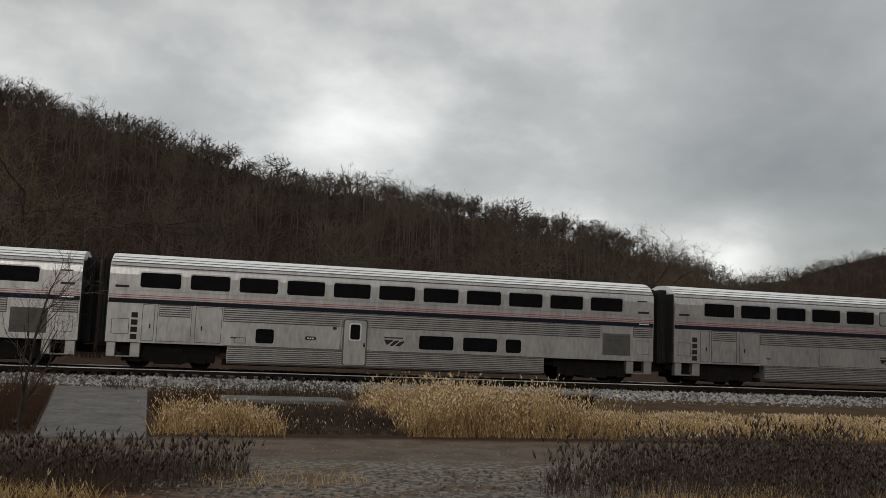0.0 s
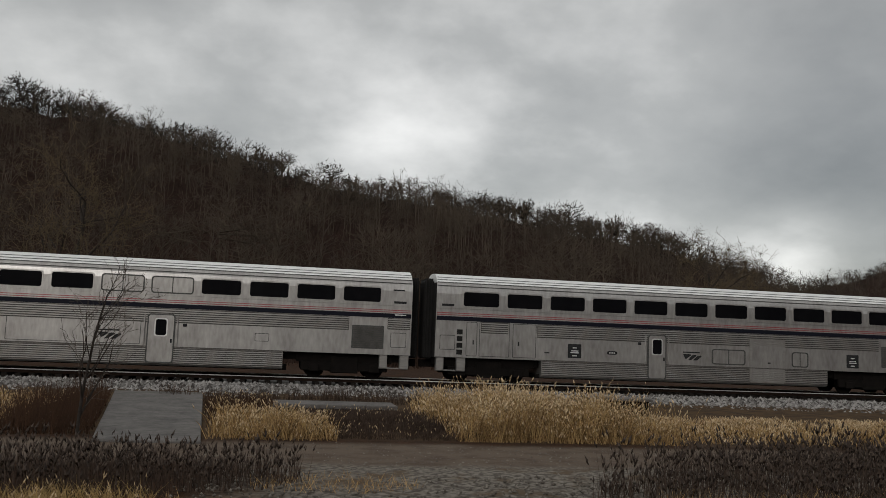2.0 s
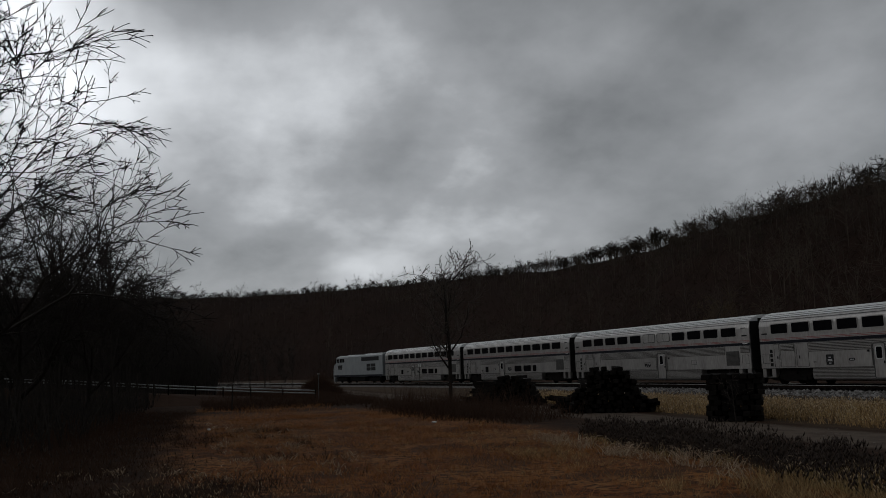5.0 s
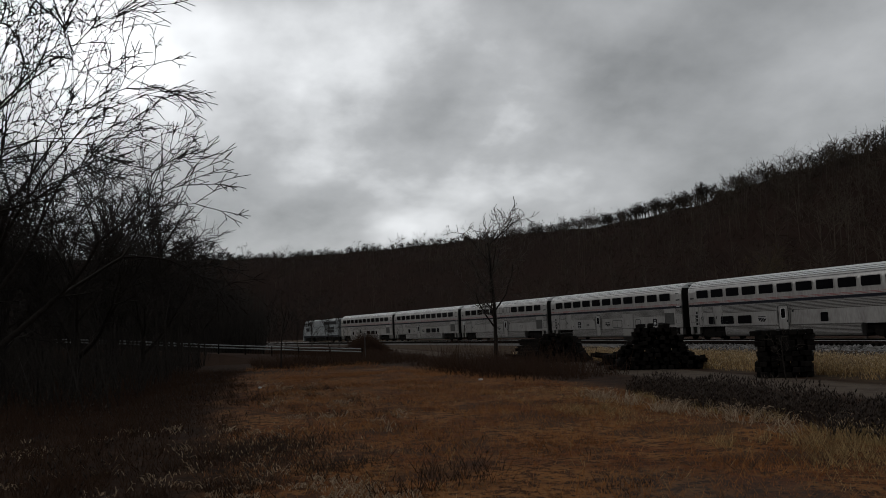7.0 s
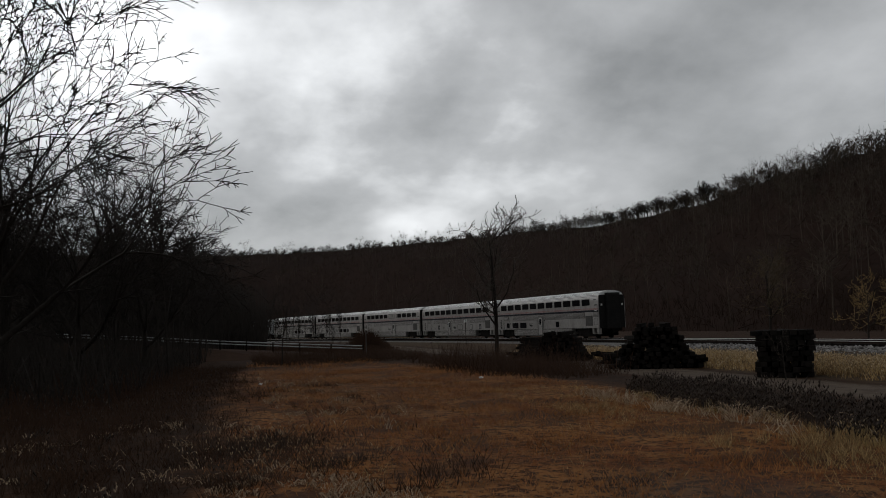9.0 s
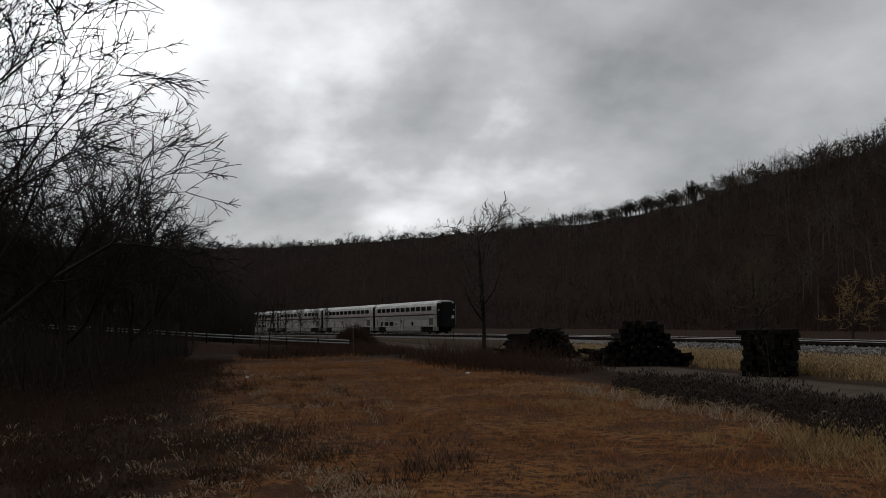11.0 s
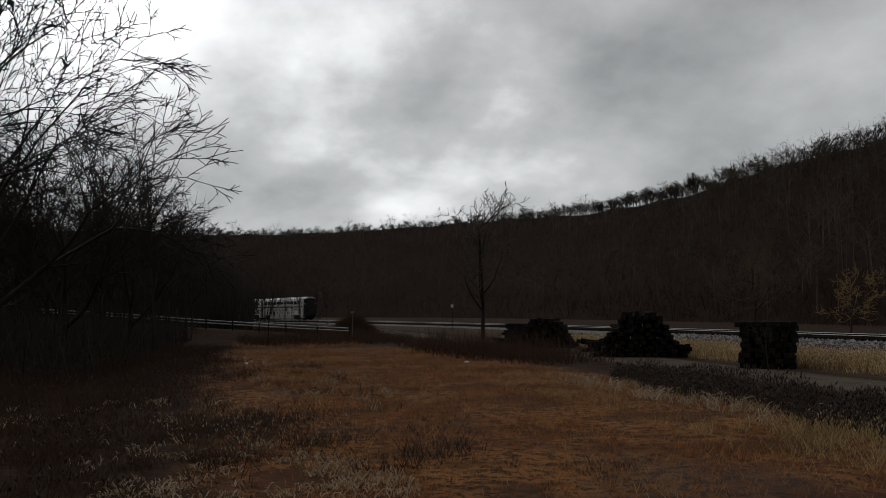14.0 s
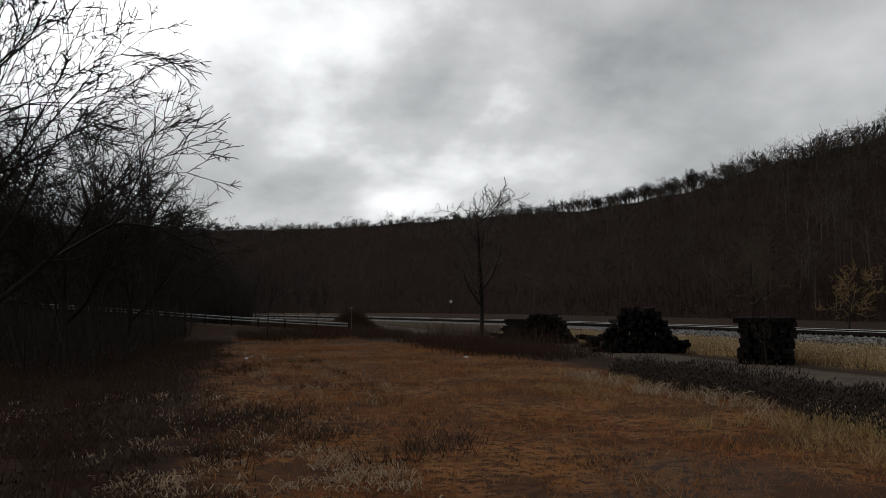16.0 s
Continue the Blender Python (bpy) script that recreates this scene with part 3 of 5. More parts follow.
def proto_trees(count, seed, twigs, forks=9, stem=0.012, branch=0.0065, twig=0.0030):
    """Unit-height bare trees for the woods: base, tip and radius of each stem."""
    out = []
    rng = np.random.RandomState(seed)
    for _ in range(count):
        A, B, R = [np.zeros(3)], [np.array([rng.normal(0, 0.02), rng.normal(0, 0.02), 0.80])], [stem]
        ends = []
        for k in range(forks):
            z = rng.uniform(0.22, 0.66)
            p = B[0] * z / 0.80
            t = rng.uniform(0, 2 * np.pi)
            reach = rng.uniform(0.06, 0.30)
            cap = 0.52 + 0.40 * math.sqrt(max(0.0, 1 - (reach / 0.34) ** 2))
            q = p + np.array([math.cos(t) * reach, math.sin(t) * reach, rng.uniform(0.18, 0.45)])
            q[2] = min(q[2], cap)
            A.append(p), B.append(q), R.append(branch)
            ends.append((p, q))
        for k in range(twigs):
            p0, q0 = ends[rng.randint(len(ends))]
            w = rng.uniform(0.2, 1.0)
            p = p0 + (q0 - p0) * w
            d = (q0 - p0) / np.linalg.norm(q0 - p0) * 0.45 + rng.normal(0, 0.75, 3)
            d[2] = d[2] * 0.8 + 0.18
            d /= np.linalg.norm(d)
            A.append(p), B.append(p + d * rng.uniform(0.04, 0.12)), R.append(twig)
        out.append((np.array(A), np.array(B), np.array(R)))
    return out


def round_trees(count, seed, limbs, forks, twigs, stem=0.011, branch=0.0055, fork=0.0032, twig=0.0022, spread=0.29):
    """Unit-height bare oaks: a tall trunk, rising limbs, and twigs that fill a rounded crown."""
    out = []
    rng = np.random.RandomState(seed)

    def crown(lo, hi):
        d = rng.normal(0, 1, 3)
        d[2] = abs(d[2]) * 1.1 - 0.35
        d /= np.linalg.norm(d)
        s = rng.uniform(lo, hi)
        return np.array([d[0] * spread * s, d[1] * spread * s, 0.66 + d[2] * 0.32 * s]) + lean

    for _ in range(count):
        lean = np.array([rng.normal(0, 0.04), rng.normal(0, 0.04), 0.0])
        crest = np.array([lean[0], lean[1], 0.90])
        A, B, R = [np.zeros(3)], [crest], [stem]
        main, ends = [(crest * 0.4, crest)], []
        for k in range(limbs):
            p = crest * rng.uniform(0.34, 0.72)
            q = crown(0.6, 0.9)
            q[2] = max(q[2], p[2] + 0.16)
            A.append(p), B.append(q), R.append(branch)
            main.append((p, q))
        for k in range(forks):
            q = crown(0.75, 0.98)
            best = min(main, key=lambda m: np.linalg.norm(m[0] * 0.4 + m[1] * 0.6 - q) + rng.uniform(0, 0.06))
            p = best[0] + (best[1] - best[0]) * rng.uniform(0.35, 0.95)
            A.append(p), B.append(q), R.append(fork)
            ends.append((p, q))
        for k in range(twigs):
            p0, q0 = ends[rng.randint(len(ends))]
            p = p0 + (q0 - p0) * rng.uniform(0.3, 1.0)
            d = (p - np.array([lean[0], lean[1], 0.5])) * 1.6 + rng.normal(0, 0.25, 3)
            d /= np.linalg.norm(d)
            A.append(p), B.append(p + d * rng.uniform(0.04, 0.10)), R.append(twig)
        out.append((np.array(A), np.array(B), np.array(R)))
    return out


def plant_woods(name, label, protos, places, heights, mat, seed, fat=1.0):
    rng = np.random.RandomState(seed)
    bits = []
    which = rng.randint(len(protos), size=len(places))
    for k, (A, B, R) in enumerate(protos):
        sel = which == k
        P, H = places[sel], heights[sel]
        if not len(P):
            continue
        t = rng.uniform(0, 2 * np.pi, len(P))
        c, s = np.cos(t), np.sin(t)
        w = rng.uniform(0.8, 1.25, len(P))

        def put(Q):
            x = (Q[None, :, 0] * c[:, None] - Q[None, :, 1] * s[:, None]) * (H * w)[:, None]
            y = (Q[None, :, 0] * s[:, None] + Q[None, :, 1] * c[:, None]) * (H * w)[:, None]
            z = Q[None, :, 2] * H[:, None]
            return (np.stack([x, y, z], -1) + P[:, None, :]).reshape(-1, 3)

        bits.append(spikes(put(A), put(B), (R[None] * H[:, None] * fat).ravel()))
    v, f = join(bits)
    tagged(new(name, fast_mesh(name, v, f, mat)), label, "woods", kind="stuff")


def woods():
    rng = np.random.RandomState(4)
    # along the skyline, in groups with gaps
    n = 1050
    az = np.concatenate([np.linspace(-74, 111, n - 250), np.linspace(60, 98, 250)]) + rng.normal(0, 0.25, n)
    swell = 1.0 + 0.06 * np.sin(az * 1.7) + 0.05 * np.sin(az * 4.1 + 1.0)
    P = hill_point(az, behind_crest(az, rng.uniform(0.35, 1.0, n)))
    plant_woods("ridge_woods", "bare grey-brown round-crowned trees along the hill's ridge", round_trees(14, 1, 10, 42, 95, 0.026, 0.0135, 0.0085, 0.0068, 0.34), P, rng.uniform(0.86, 1.12, n) * swell * tree_height(az), M["wood_ridge"], 2, 1.0)
    # more trees over the brow, whose crowns close the gaps between the trunks
    n = 520
    az = rng.uniform(-74, 110, n)
    P = hill_point(az, behind_crest(az, rng.uniform(0.8, 1.2, n)))
    plant_woods("brow_woods", "bare grey-brown trees just over the hill's brow", round_trees(8, 15, 7, 24, 50, 0.024, 0.014, 0.0105, 0.0090, 0.36), P, rng.uniform(0.75, 1.08, n) * tree_height(az), M["wood_ridge"], 16, 1.0)
    # tall trees below the ridge, whose trunks stand before the slope
    n = 1000
    az = rng.uniform(-74, 108, n)
    f = rng.uniform(0.55, 0.92 - 0.5 * np.clip(clear_trunks(az) - 0.46, 0, 0.27), n)
    P = hill_point(az, f)
    plant_woods("upper_woods", "bare grey-brown trees with tall trunks below the ridge", round_trees(10, 5, 8, 24, 60, 0.015, 0.0085, 0.0065, 0.0055, 0.36), P, rng.uniform(0.62, 0.86, n) * tree_height(az), M["wood_slope"], 6, 1.0)
    n = 20000
    az, f = rng.uniform(-74, 108, n), rng.uniform(0.84, 1.05, n)
    P = hill_point(az, f)
    clump = np.clip(0.45 + 0.35 * np.sin(az * 3.3 + 2.0 * np.sin(az * 1.3)) + 0.3 * np.sin(az * 8.7 + f * 9), 0.10, 1.0)
    d = np.column_stack([rng.normal(0, 1.0, n), rng.normal(0, 1.0, n), 0.4 + (0.46 - 1.2 * np.clip(clear_trunks(az) - 0.46, 0, 0.27)) * tree_height(az) * clump * rng.uniform(0, 1, n)])
    v, fc = spikes(P, P + d, rng.uniform(0.06, 0.15, n))
    tagged(new("ridge_thicket", fast_mesh("ridge_thicket", v, fc, M["wood_ridge"])), "dark thicket beneath the ridge trees", "thicket", kind="stuff")
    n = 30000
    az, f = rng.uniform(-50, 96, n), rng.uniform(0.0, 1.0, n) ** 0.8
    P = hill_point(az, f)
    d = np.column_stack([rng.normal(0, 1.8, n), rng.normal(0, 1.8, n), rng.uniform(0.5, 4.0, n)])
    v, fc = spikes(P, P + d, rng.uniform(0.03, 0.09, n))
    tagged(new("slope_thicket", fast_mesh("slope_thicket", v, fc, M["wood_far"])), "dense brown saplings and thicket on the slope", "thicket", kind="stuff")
    # on the slope
    n = 1800
    az = np.concatenate([rng.uniform(-52, -28, 400), rng.uniform(-34, 100, n - 400)])
    f = np.concatenate([rng.uniform(0.3, 0.9, 400), rng.uniform(0.0, 1.0, n - 400) ** 0.75 * 0.86])
    P = hill_point(az, f)
    plant_woods("slope_woods", "dense bare brown woods covering the slope", round_trees(8, 7, 7, 18, 30, 0.009, 0.0050, 0.0040, 0.0036, spread=0.38), P, rng.uniform(0.6, 1.1, n) * TREE_H, M["wood_slope"], 3, 1.0)


def railway():
    bed = [(-4.6, -0.1), (-2.4, 0.10), (1.5, 0.09), (2.4, 0.10), (7.4, -0.12), (7.4, -0.4), (-4.6, -0.4)]
    v, f = sweep(bed, -520, 260)
    tagged(new("track_bed", mesh_from("track_bed", v, f, M["ballast"])), "grey crushed stone ballast under the track", "track bed", kind="structure")
    r = RAIL_Z
    for side in (0.7175, -0.7175):
        lift = 0.0 if side > 0 else 0.06
        ob = thing("rail", "worn steel rail with a bright top", "rail", "rails", "structure")
        head = [(side - 0.037, r + lift), (side + 0.037, r + lift), (side + 0.037, r + lift - 0.035), (side - 0.037, r + lift - 0.035)]
        web = [(side - 0.037, r + lift - 0.036), (side + 0.037, r + lift - 0.036), (side + 0.012, r + lift - 0.06), (side + 0.012, r + lift - 0.14), (side + 0.07, r + lift - 0.165), (side - 0.07, r + lift - 0.165), (side - 0.012, r + lift - 0.14), (side - 0.012, r + lift - 0.06)]
        v, f = sweep(head, -520, 260, 3)
        part("rail_head", mesh_from("rail_head", v, f, M["rail"]), None, ob, "shiny running surface")
        v, f = sweep(web, -520, 260, 3)
        part("rail_web", mesh_from("rail_web", v, f, M["railside"]), None, ob, "rusty web and foot")
    # sleepers
    vs, fs = [], []
    s = -300.0
    while s < 120:
        x, y, a = track_at(s)
        c, sn = math.cos(a), math.sin(a)
        n = len(vs)
        for dz in (0.0, 0.255):
            for dx, dy in ((-0.115, -1.3), (0.115, -1.3), (0.115, 1.3), (-0.115, 1.3)):
                vs.append((x + dx * c - dy * sn, y + dx * sn + dy * c, dz))
        fs += [tuple(n + k for k in q) for q in ((0, 3, 2, 1), (4, 5, 6, 7), (0, 1, 5, 4), (1, 2, 6, 5), (2, 3, 7, 6), (3, 0, 4, 7))]
        s += 0.53
    tagged(new("sleepers", mesh_from("sleepers", vs, fs, M["tie"])), "dark timber sleepers under the rails", "sleepers", kind="stuff")
    # loose stones on the shoulder
    rng = np.random.RandomState(12)
    n = 15000
    s = np.concatenate([rng.uniform(-14, 34, n // 2), rng.uniform(-75, 34, n - n // 2)])
    off = rng.uniform(1.75, 7.3, n)
    z = np.where(off < 2.4, 0.10, 0.10 - (off - 2.4) * 0.22 / 5.0)
    P = np.array([track_at(a, o)[:2] for a, o in zip(s, off)])
    stones("ballast_stones", "loose grey ballast stones", np.column_stack([P, z]), rng.uniform(0.06, 0.17, n) , M["ballast"], rng)


def stones(name, label, P, size, mat, rng):
    base = np.array([(1, 0, 0), (-1, 0, 0), (0, 1, 0), (0, -1, 0), (0, 0, 0.8), (0, 0, -0.6)], float)
    tri = np.array([(0, 2, 4), (2, 1, 4), (1, 3, 4), (3, 0, 4), (2, 0, 5), (1, 2, 5), (3, 1, 5), (0, 3, 5)])
    n = len(P)
    V = base[None] * size[:, None, None] * rng.uniform(0.6, 1.25, (n, 6, 1))
    t = rng.uniform(0, 6.28, n)
    c, s = np.cos(t)[:, None], np.sin(t)[:, None]
    V = np.stack([V[..., 0] * c - V[..., 1] * s, V[..., 0] * s + V[..., 1] * c, V[..., 2]], -1) + P[:, None, :]
    F = (np.arange(n)[:, None, None] * 6 + tri[None]).reshape(-1, 3)
    tagged(new(name, fast_mesh(name, V.reshape(-1, 3), F, mat)), label, "stones", kind="stuff")


# ---- the train ----
CAR, SIDE = 25.91, -1.54
BODY = [(-1.54, 1.12), (-1.54, 3.95), (-1.50, 4.22), (-1.38, 4.45), (1.38, 4.45), (1.50, 4.22), (1.54, 3.95), (1.54, 1.12)]
ROOF = [(-1.385, 4.453), (-1.18, 4.66), (-0.85, 4.80), (-0.4, 4.89), (0, 4.91), (0.4, 4.89), (0.85, 4.80), (1.18, 4.66), (1.385, 4.453)]
SKIRT = [(-1.53, 0.42), (-1.53, 1.118), (1.53, 1.118), (1.53, 0.42), (1.40, 0.34), (-1.40, 0.34)]
HALF = CAR / 2


def car_window(car, u0, u1, z0, z1, boxed=False, name="window"):
    x0, x1 = u0 - HALF, u1 - HALF
    fr = part(name, ring(rounded(x0 - 0.05, x1 + 0.05, z0 - 0.05, z1 + 0.05, 0.13), rounded(x0, x1, z0, z1, 0.10), SIDE, 0.022), M["seam"] if boxed else M["steel"], car)
    if boxed:
        part("cover", plate(rounded(x0 + 0.01, x1 - 0.01, z0 + 0.01, z1 - 0.01, 0.09), SIDE, 0.012), M["steel"], fr, "blanked steel panel")
        part("mullion", boxes((((x0 + x1) / 2 - 0.02, SIDE - 0.018, z0), ((x0 + x1) / 2 + 0.02, SIDE, z1))), M["seam"], fr)
    else:
        part("pane", plate(rounded(x0 + 0.004, x1 - 0.004, z0 + 0.004, z1 - 0.004, 0.096), SIDE, 0.008), M["glass"], fr, "dark tinted glass pane")
    return fr


def car_door(car, u0, u1, z0=0.44, z1=2.50):
    x0, x1 = u0 - HALF, u1 - HALF
    for a, b in ((x0 - 0.13, x0 - 0.08), (x1 + 0.08, x1 + 0.13)):
        part("grab_rail", boxes(((a, SIDE - 0.085, z0 + 0.75), (b, SIDE - 0.003, z1 - 0.05)), bevel=0.015), M["steel"], car, "upright steel grab rail")
    fr = part("door_frame", ring(rounded(x0, x1, z0, z1, 0.12), rounded(x0 + 0.05, x1 - 0.05, z0 + 0.05, z1 - 0.05, 0.1), SIDE, 0.07), M["seam"], car)
    leaf = part("door", plate(rounded(x0 + 0.052, x1 - 0.052, z0 + 0.052, z1 - 0.052, 0.1), SIDE, 0.055), M["steel"], car, "steel boarding door with a small window")
    m = (x0 + x1) / 2
    part("door_frame", ring(rounded(m - 0.27, m + 0.27, 1.55, 2.32, 0.11), rounded(m - 0.22, m + 0.22, 1.6, 2.27, 0.09), SIDE - 0.056, 0.015), M["trim"], leaf)
    part("pane", plate(rounded(m - 0.215, m + 0.215, 1.605, 2.265, 0.085), SIDE - 0.056, 0.006), M["glass"], leaf, "dark door pane")
    part("handle", boxes(((x1 - 0.16, SIDE - 0.085, 1.30), (x1 - 0.09, SIDE - 0.056, 1.46))), M["mark"], leaf)


def car_plate(car, name, u0, u1, z0, z1, mat, depth=0.02, r=0.03, label=""):
    return part(name, plate(rounded(u0 - HALF, u1 - HALF, z0, z1, r, 2), SIDE, depth), mat, car, label)


def outline(car, u0, u1, z0, z1, w=0.022):
    part("hatch_frame", ring(rounded(u0 - HALF, u1 - HALF, z0, z1, 0.04, 2), rounded(u0 - HALF + w, u1 - HALF - w, z0 + w, z1 - w, 0.03, 2), SIDE, 0.012), M["seam"], car)


def ribs(parent, u0, u1, z0, z1, count, out=0.03):
    """Raised ribs of the fluted side, one mesh shared by all of them."""
    pitch = (z1 - z0) / count
    me = None
    for k in range(count):
        if me is None:
            bm = box(bmesh.new(), (u0 - HALF, SIDE - out, -pitch * 0.29), (u1 - HALF, SIDE - 0.002, pitch * 0.29), 0.008)
            ob = part("rib", bm, M["flute"], parent)
            me = ob.data
        else:
            ob = part("rib", me, None, parent)
        ob.location = (0, 0, z0 + pitch * (k + 0.5))


def bogie(car, u):
    x = u - HALF
    bg = part("bogie", boxes(((x - 1.9, -1.28, 0.34), (x + 1.9, -1.12, 0.72)), ((x - 1.9, 1.12, 0.34), (x + 1.9, 1.28, 0.72)), ((x - 0.6, -1.3, 0.25), (x + 0.6, 1.3, 0.95)), ((x - 2.1, -1.2, 0.70), (x + 2.1, 1.2, 1.08)), ((x - 1.55, -1.36, 0.3), (x - 1.1, -1.2, 0.62)), ((x + 1.1, -1.36, 0.3), (x + 1.55, -1.2, 0.62)), bevel=0.03), M["dark"], car, "black cast steel bogie")
    for dx in (-1.3, 1.3):
        for y in (-0.75, 0.75):
            bm = bmesh.new()
            cylinder(bm, (x + dx, y - 0.06, 0.457), (x + dx, y + 0.06, 0.457), 0.457, 24)
            part("wheel", bm, M["dark"], bg)


def coach(label, lower, blanks=(), first=1.78, pitch=2.03, tail=False):
    """A double-deck stainless coach; x along it, from its own middle, z from the rail."""
    car = thing("passenger_car", label, "train car", "train")
    part("body", extrude_x(BODY, 0.55 - HALF, 25.36 - HALF), M["steel"], car)
    roof = part("roof", extrude_x(ROOF, 0.57 - HALF, 25.34 - HALF), M["roof"], car, "rounded steel roof, paled to look lit from above")
    for (y, z), (y2, z2) in (((-1.275, 4.575), (-1.255, 4.585)), ((-1.12, 4.695), (-1.10, 4.70)), ((-1.475, 4.30), (-1.465, 4.312)), ((-1.39, 4.46), (-1.38, 4.47))):
        part("roof_bead", boxes(((0.58 - HALF, y - 0.014, z), (25.33 - HALF, y2 + 0.01, z2 + 0.008))), M["seam"], roof)
    sk = part("skirt", extrude_x(SKIRT, 5.48 - HALF, 19.82 - HALF), M["steel"], car, "lower side skirt between the bogies")
    # Dark sheet behind the skirt ribs, painting the shade between them.
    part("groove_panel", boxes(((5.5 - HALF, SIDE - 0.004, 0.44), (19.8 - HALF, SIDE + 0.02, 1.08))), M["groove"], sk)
    ribs(sk, 5.5, 19.8, 0.46, 1.06, 7, 0.045)
    # Side flutes: near-black backing stands in for shade under each rib.
    for u0, u1, z0 in ((2.62, 3.88, 2.24), (5.25, 22.6, 2.14), (24.3, 25.3, 2.24)):
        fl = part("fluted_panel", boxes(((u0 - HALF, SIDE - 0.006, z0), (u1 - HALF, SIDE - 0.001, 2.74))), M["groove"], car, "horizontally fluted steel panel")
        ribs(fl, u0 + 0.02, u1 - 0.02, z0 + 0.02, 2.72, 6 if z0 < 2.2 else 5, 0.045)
    part("ledge", boxes(((5.3 - HALF, SIDE - 0.05, 1.105), (20.0 - HALF, SIDE - 0.001, 1.145))), M["groove"], car, "dark drip ledge over the skirt")
    part("ledge", boxes(((0.58 - HALF, SIDE - 0.03, 3.295), (25.32 - HALF, SIDE - 0.001, 3.325))), M["steel"], car)
    part("blue_stripe", boxes(((0.57 - HALF, SIDE - 0.012, 2.75), (25.34 - HALF, SIDE - 0.001, 2.94))), M["blue"], car, "dark blue stripe")
    for z in (2.99, 3.075):
        part("red_stripe", boxes(((0.57 - HALF, SIDE - 0.012, z), (25.34 - HALF, SIDE - 0.001, z + 0.026))), M["red"], car, "thin red stripe")
    for k in range(11):
        car_window(car, first + pitch * k, first + pitch * k + 1.64, 3.42, 4.05, boxed=k in blanks)
    # vent near one end, ladder and hatches near the other
    vent = car_plate(car, "vent", 22.74, 24.15, 1.36, 2.38, M["seam"], 0.02)
    for k in range(11):
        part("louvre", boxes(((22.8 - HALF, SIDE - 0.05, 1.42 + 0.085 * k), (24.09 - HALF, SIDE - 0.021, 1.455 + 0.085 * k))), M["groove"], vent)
    outline(car, 24.45, 25.15, 1.45, 2.1)
    outline(car, 0.75, 1.45, 1.45, 2.1)
    for k in range(4):
        part("step", boxes(((1.52 - HALF, SIDE - 0.012, 1.25 + 0.30 * k), (1.78 - HALF, SIDE - 0.001, 1.47 + 0.30 * k))), M["rubber"], car, "dark recessed ladder step")
    outline(car, 1.95, 2.45, 1.2, 2.72)
    outline(car, 2.55, 3.95, 1.2, 2.76)
    outline(car, 4.1, 5.2, 1.2, 2.72)
    for u in (2.25, 4.35):
        part("latch", boxes(((u - HALF, SIDE - 0.03, 1.72), (u + 0.05 - HALF, SIDE - 0.001, 1.92))), M["mark"], car)
    for u0, u1 in ((0.62, 1.95), (24.0, 25.3)):
        part("corner_step", boxes(((u0 - HALF, -1.53, 0.52), (u0 + 0.35 - HALF, -1.2, 1.1)), ((u1 - 0.4 - HALF, -1.53, 0.52), (u1 - HALF, -1.2, 1.1)), ((u0 - HALF, -1.45, 0.5), (u1 - HALF, -1.15, 0.56)), bevel=0.02), M["flute"], car, "corner boarding steps")
    # numbers and builder's marks as bars
    for u, z, w, h in ((0.80, 3.39, 0.55, 0.10), (24.55, 3.39, 0.55, 0.10), (24.5, 3.95, 0.5, 0.06), (24.6, 2.86, 0.5, 0.05), (5.6, 1.45, 0.24, 0.05)):
        part("marking", boxes(((u - HALF, SIDE - 0.016, z), (u + w - HALF, SIDE - 0.001, z + h))), M["trim"] if z < 2.9 and z > 2 else M["mark"], car, "small worn marking")
    for what, *a in lower:
        if what == "window":
            car_window(car, a[0], a[1], 1.28, 1.90, name="lower_window")
        elif what == "blank":
            car_window(car, a[0], a[1], 1.28, 1.90, boxed=True, name="lower_window")
        elif what == "door":
            car_door(car, a[0], a[1])
        elif what == "badge":
            o = a[0] - HALF
            for k, (x0, w0, x1, w1, top) in enumerate(((0.02, 0.05, -0.10, 0.42, 1.66), (0.16, 0.14, 0.36, 0.22, 1.64), (0.40, 0.20, 0.62, 0.22, 1.62))):
                pts = [(o + x0, 1.38 + 0.06 * (k == 0)), (o + x0 + w0, 1.38 + 0.06 * (k == 0)), (o + x1 + w1, top - 0.05), (o + x1 + w1 - 0.04, top), (o + x1, top - 0.02 * k)]
                part("badge", plate(pts, SIDE, 0.012), M["mark"], car, "dark sweeping emblem stroke")
            part("marking", boxes(((a[0] - HALF - 0.1, SIDE - 0.014, 1.72), (a[0] + 0.75 - HALF, SIDE - 0.001, 1.775))), M["mark"], car)
        elif what == "notice":
            n = car_plate(car, "notice", a[0], a[1], 1.28, 1.92, M["mark"], 0.012, label="square dark notice with pale bars")
            for z, w in ((1.72, 0.2), (1.58, 0.36), (1.50, 0.40), (1.36, 0.22)):
                part("bar", boxes((((a[0] + a[1]) / 2 - w / 2 - HALF, SIDE - 0.018, z), ((a[0] + a[1]) / 2 + w / 2 - HALF, SIDE - 0.0125, z + 0.05))), M["trim"], n)
        elif what == "oval":
            o = car_plate(car, "plaque", a[0], a[0] + 0.5, 1.50, 1.66, M["mark"], 0.014, 0.078, "small dark oval plaque")
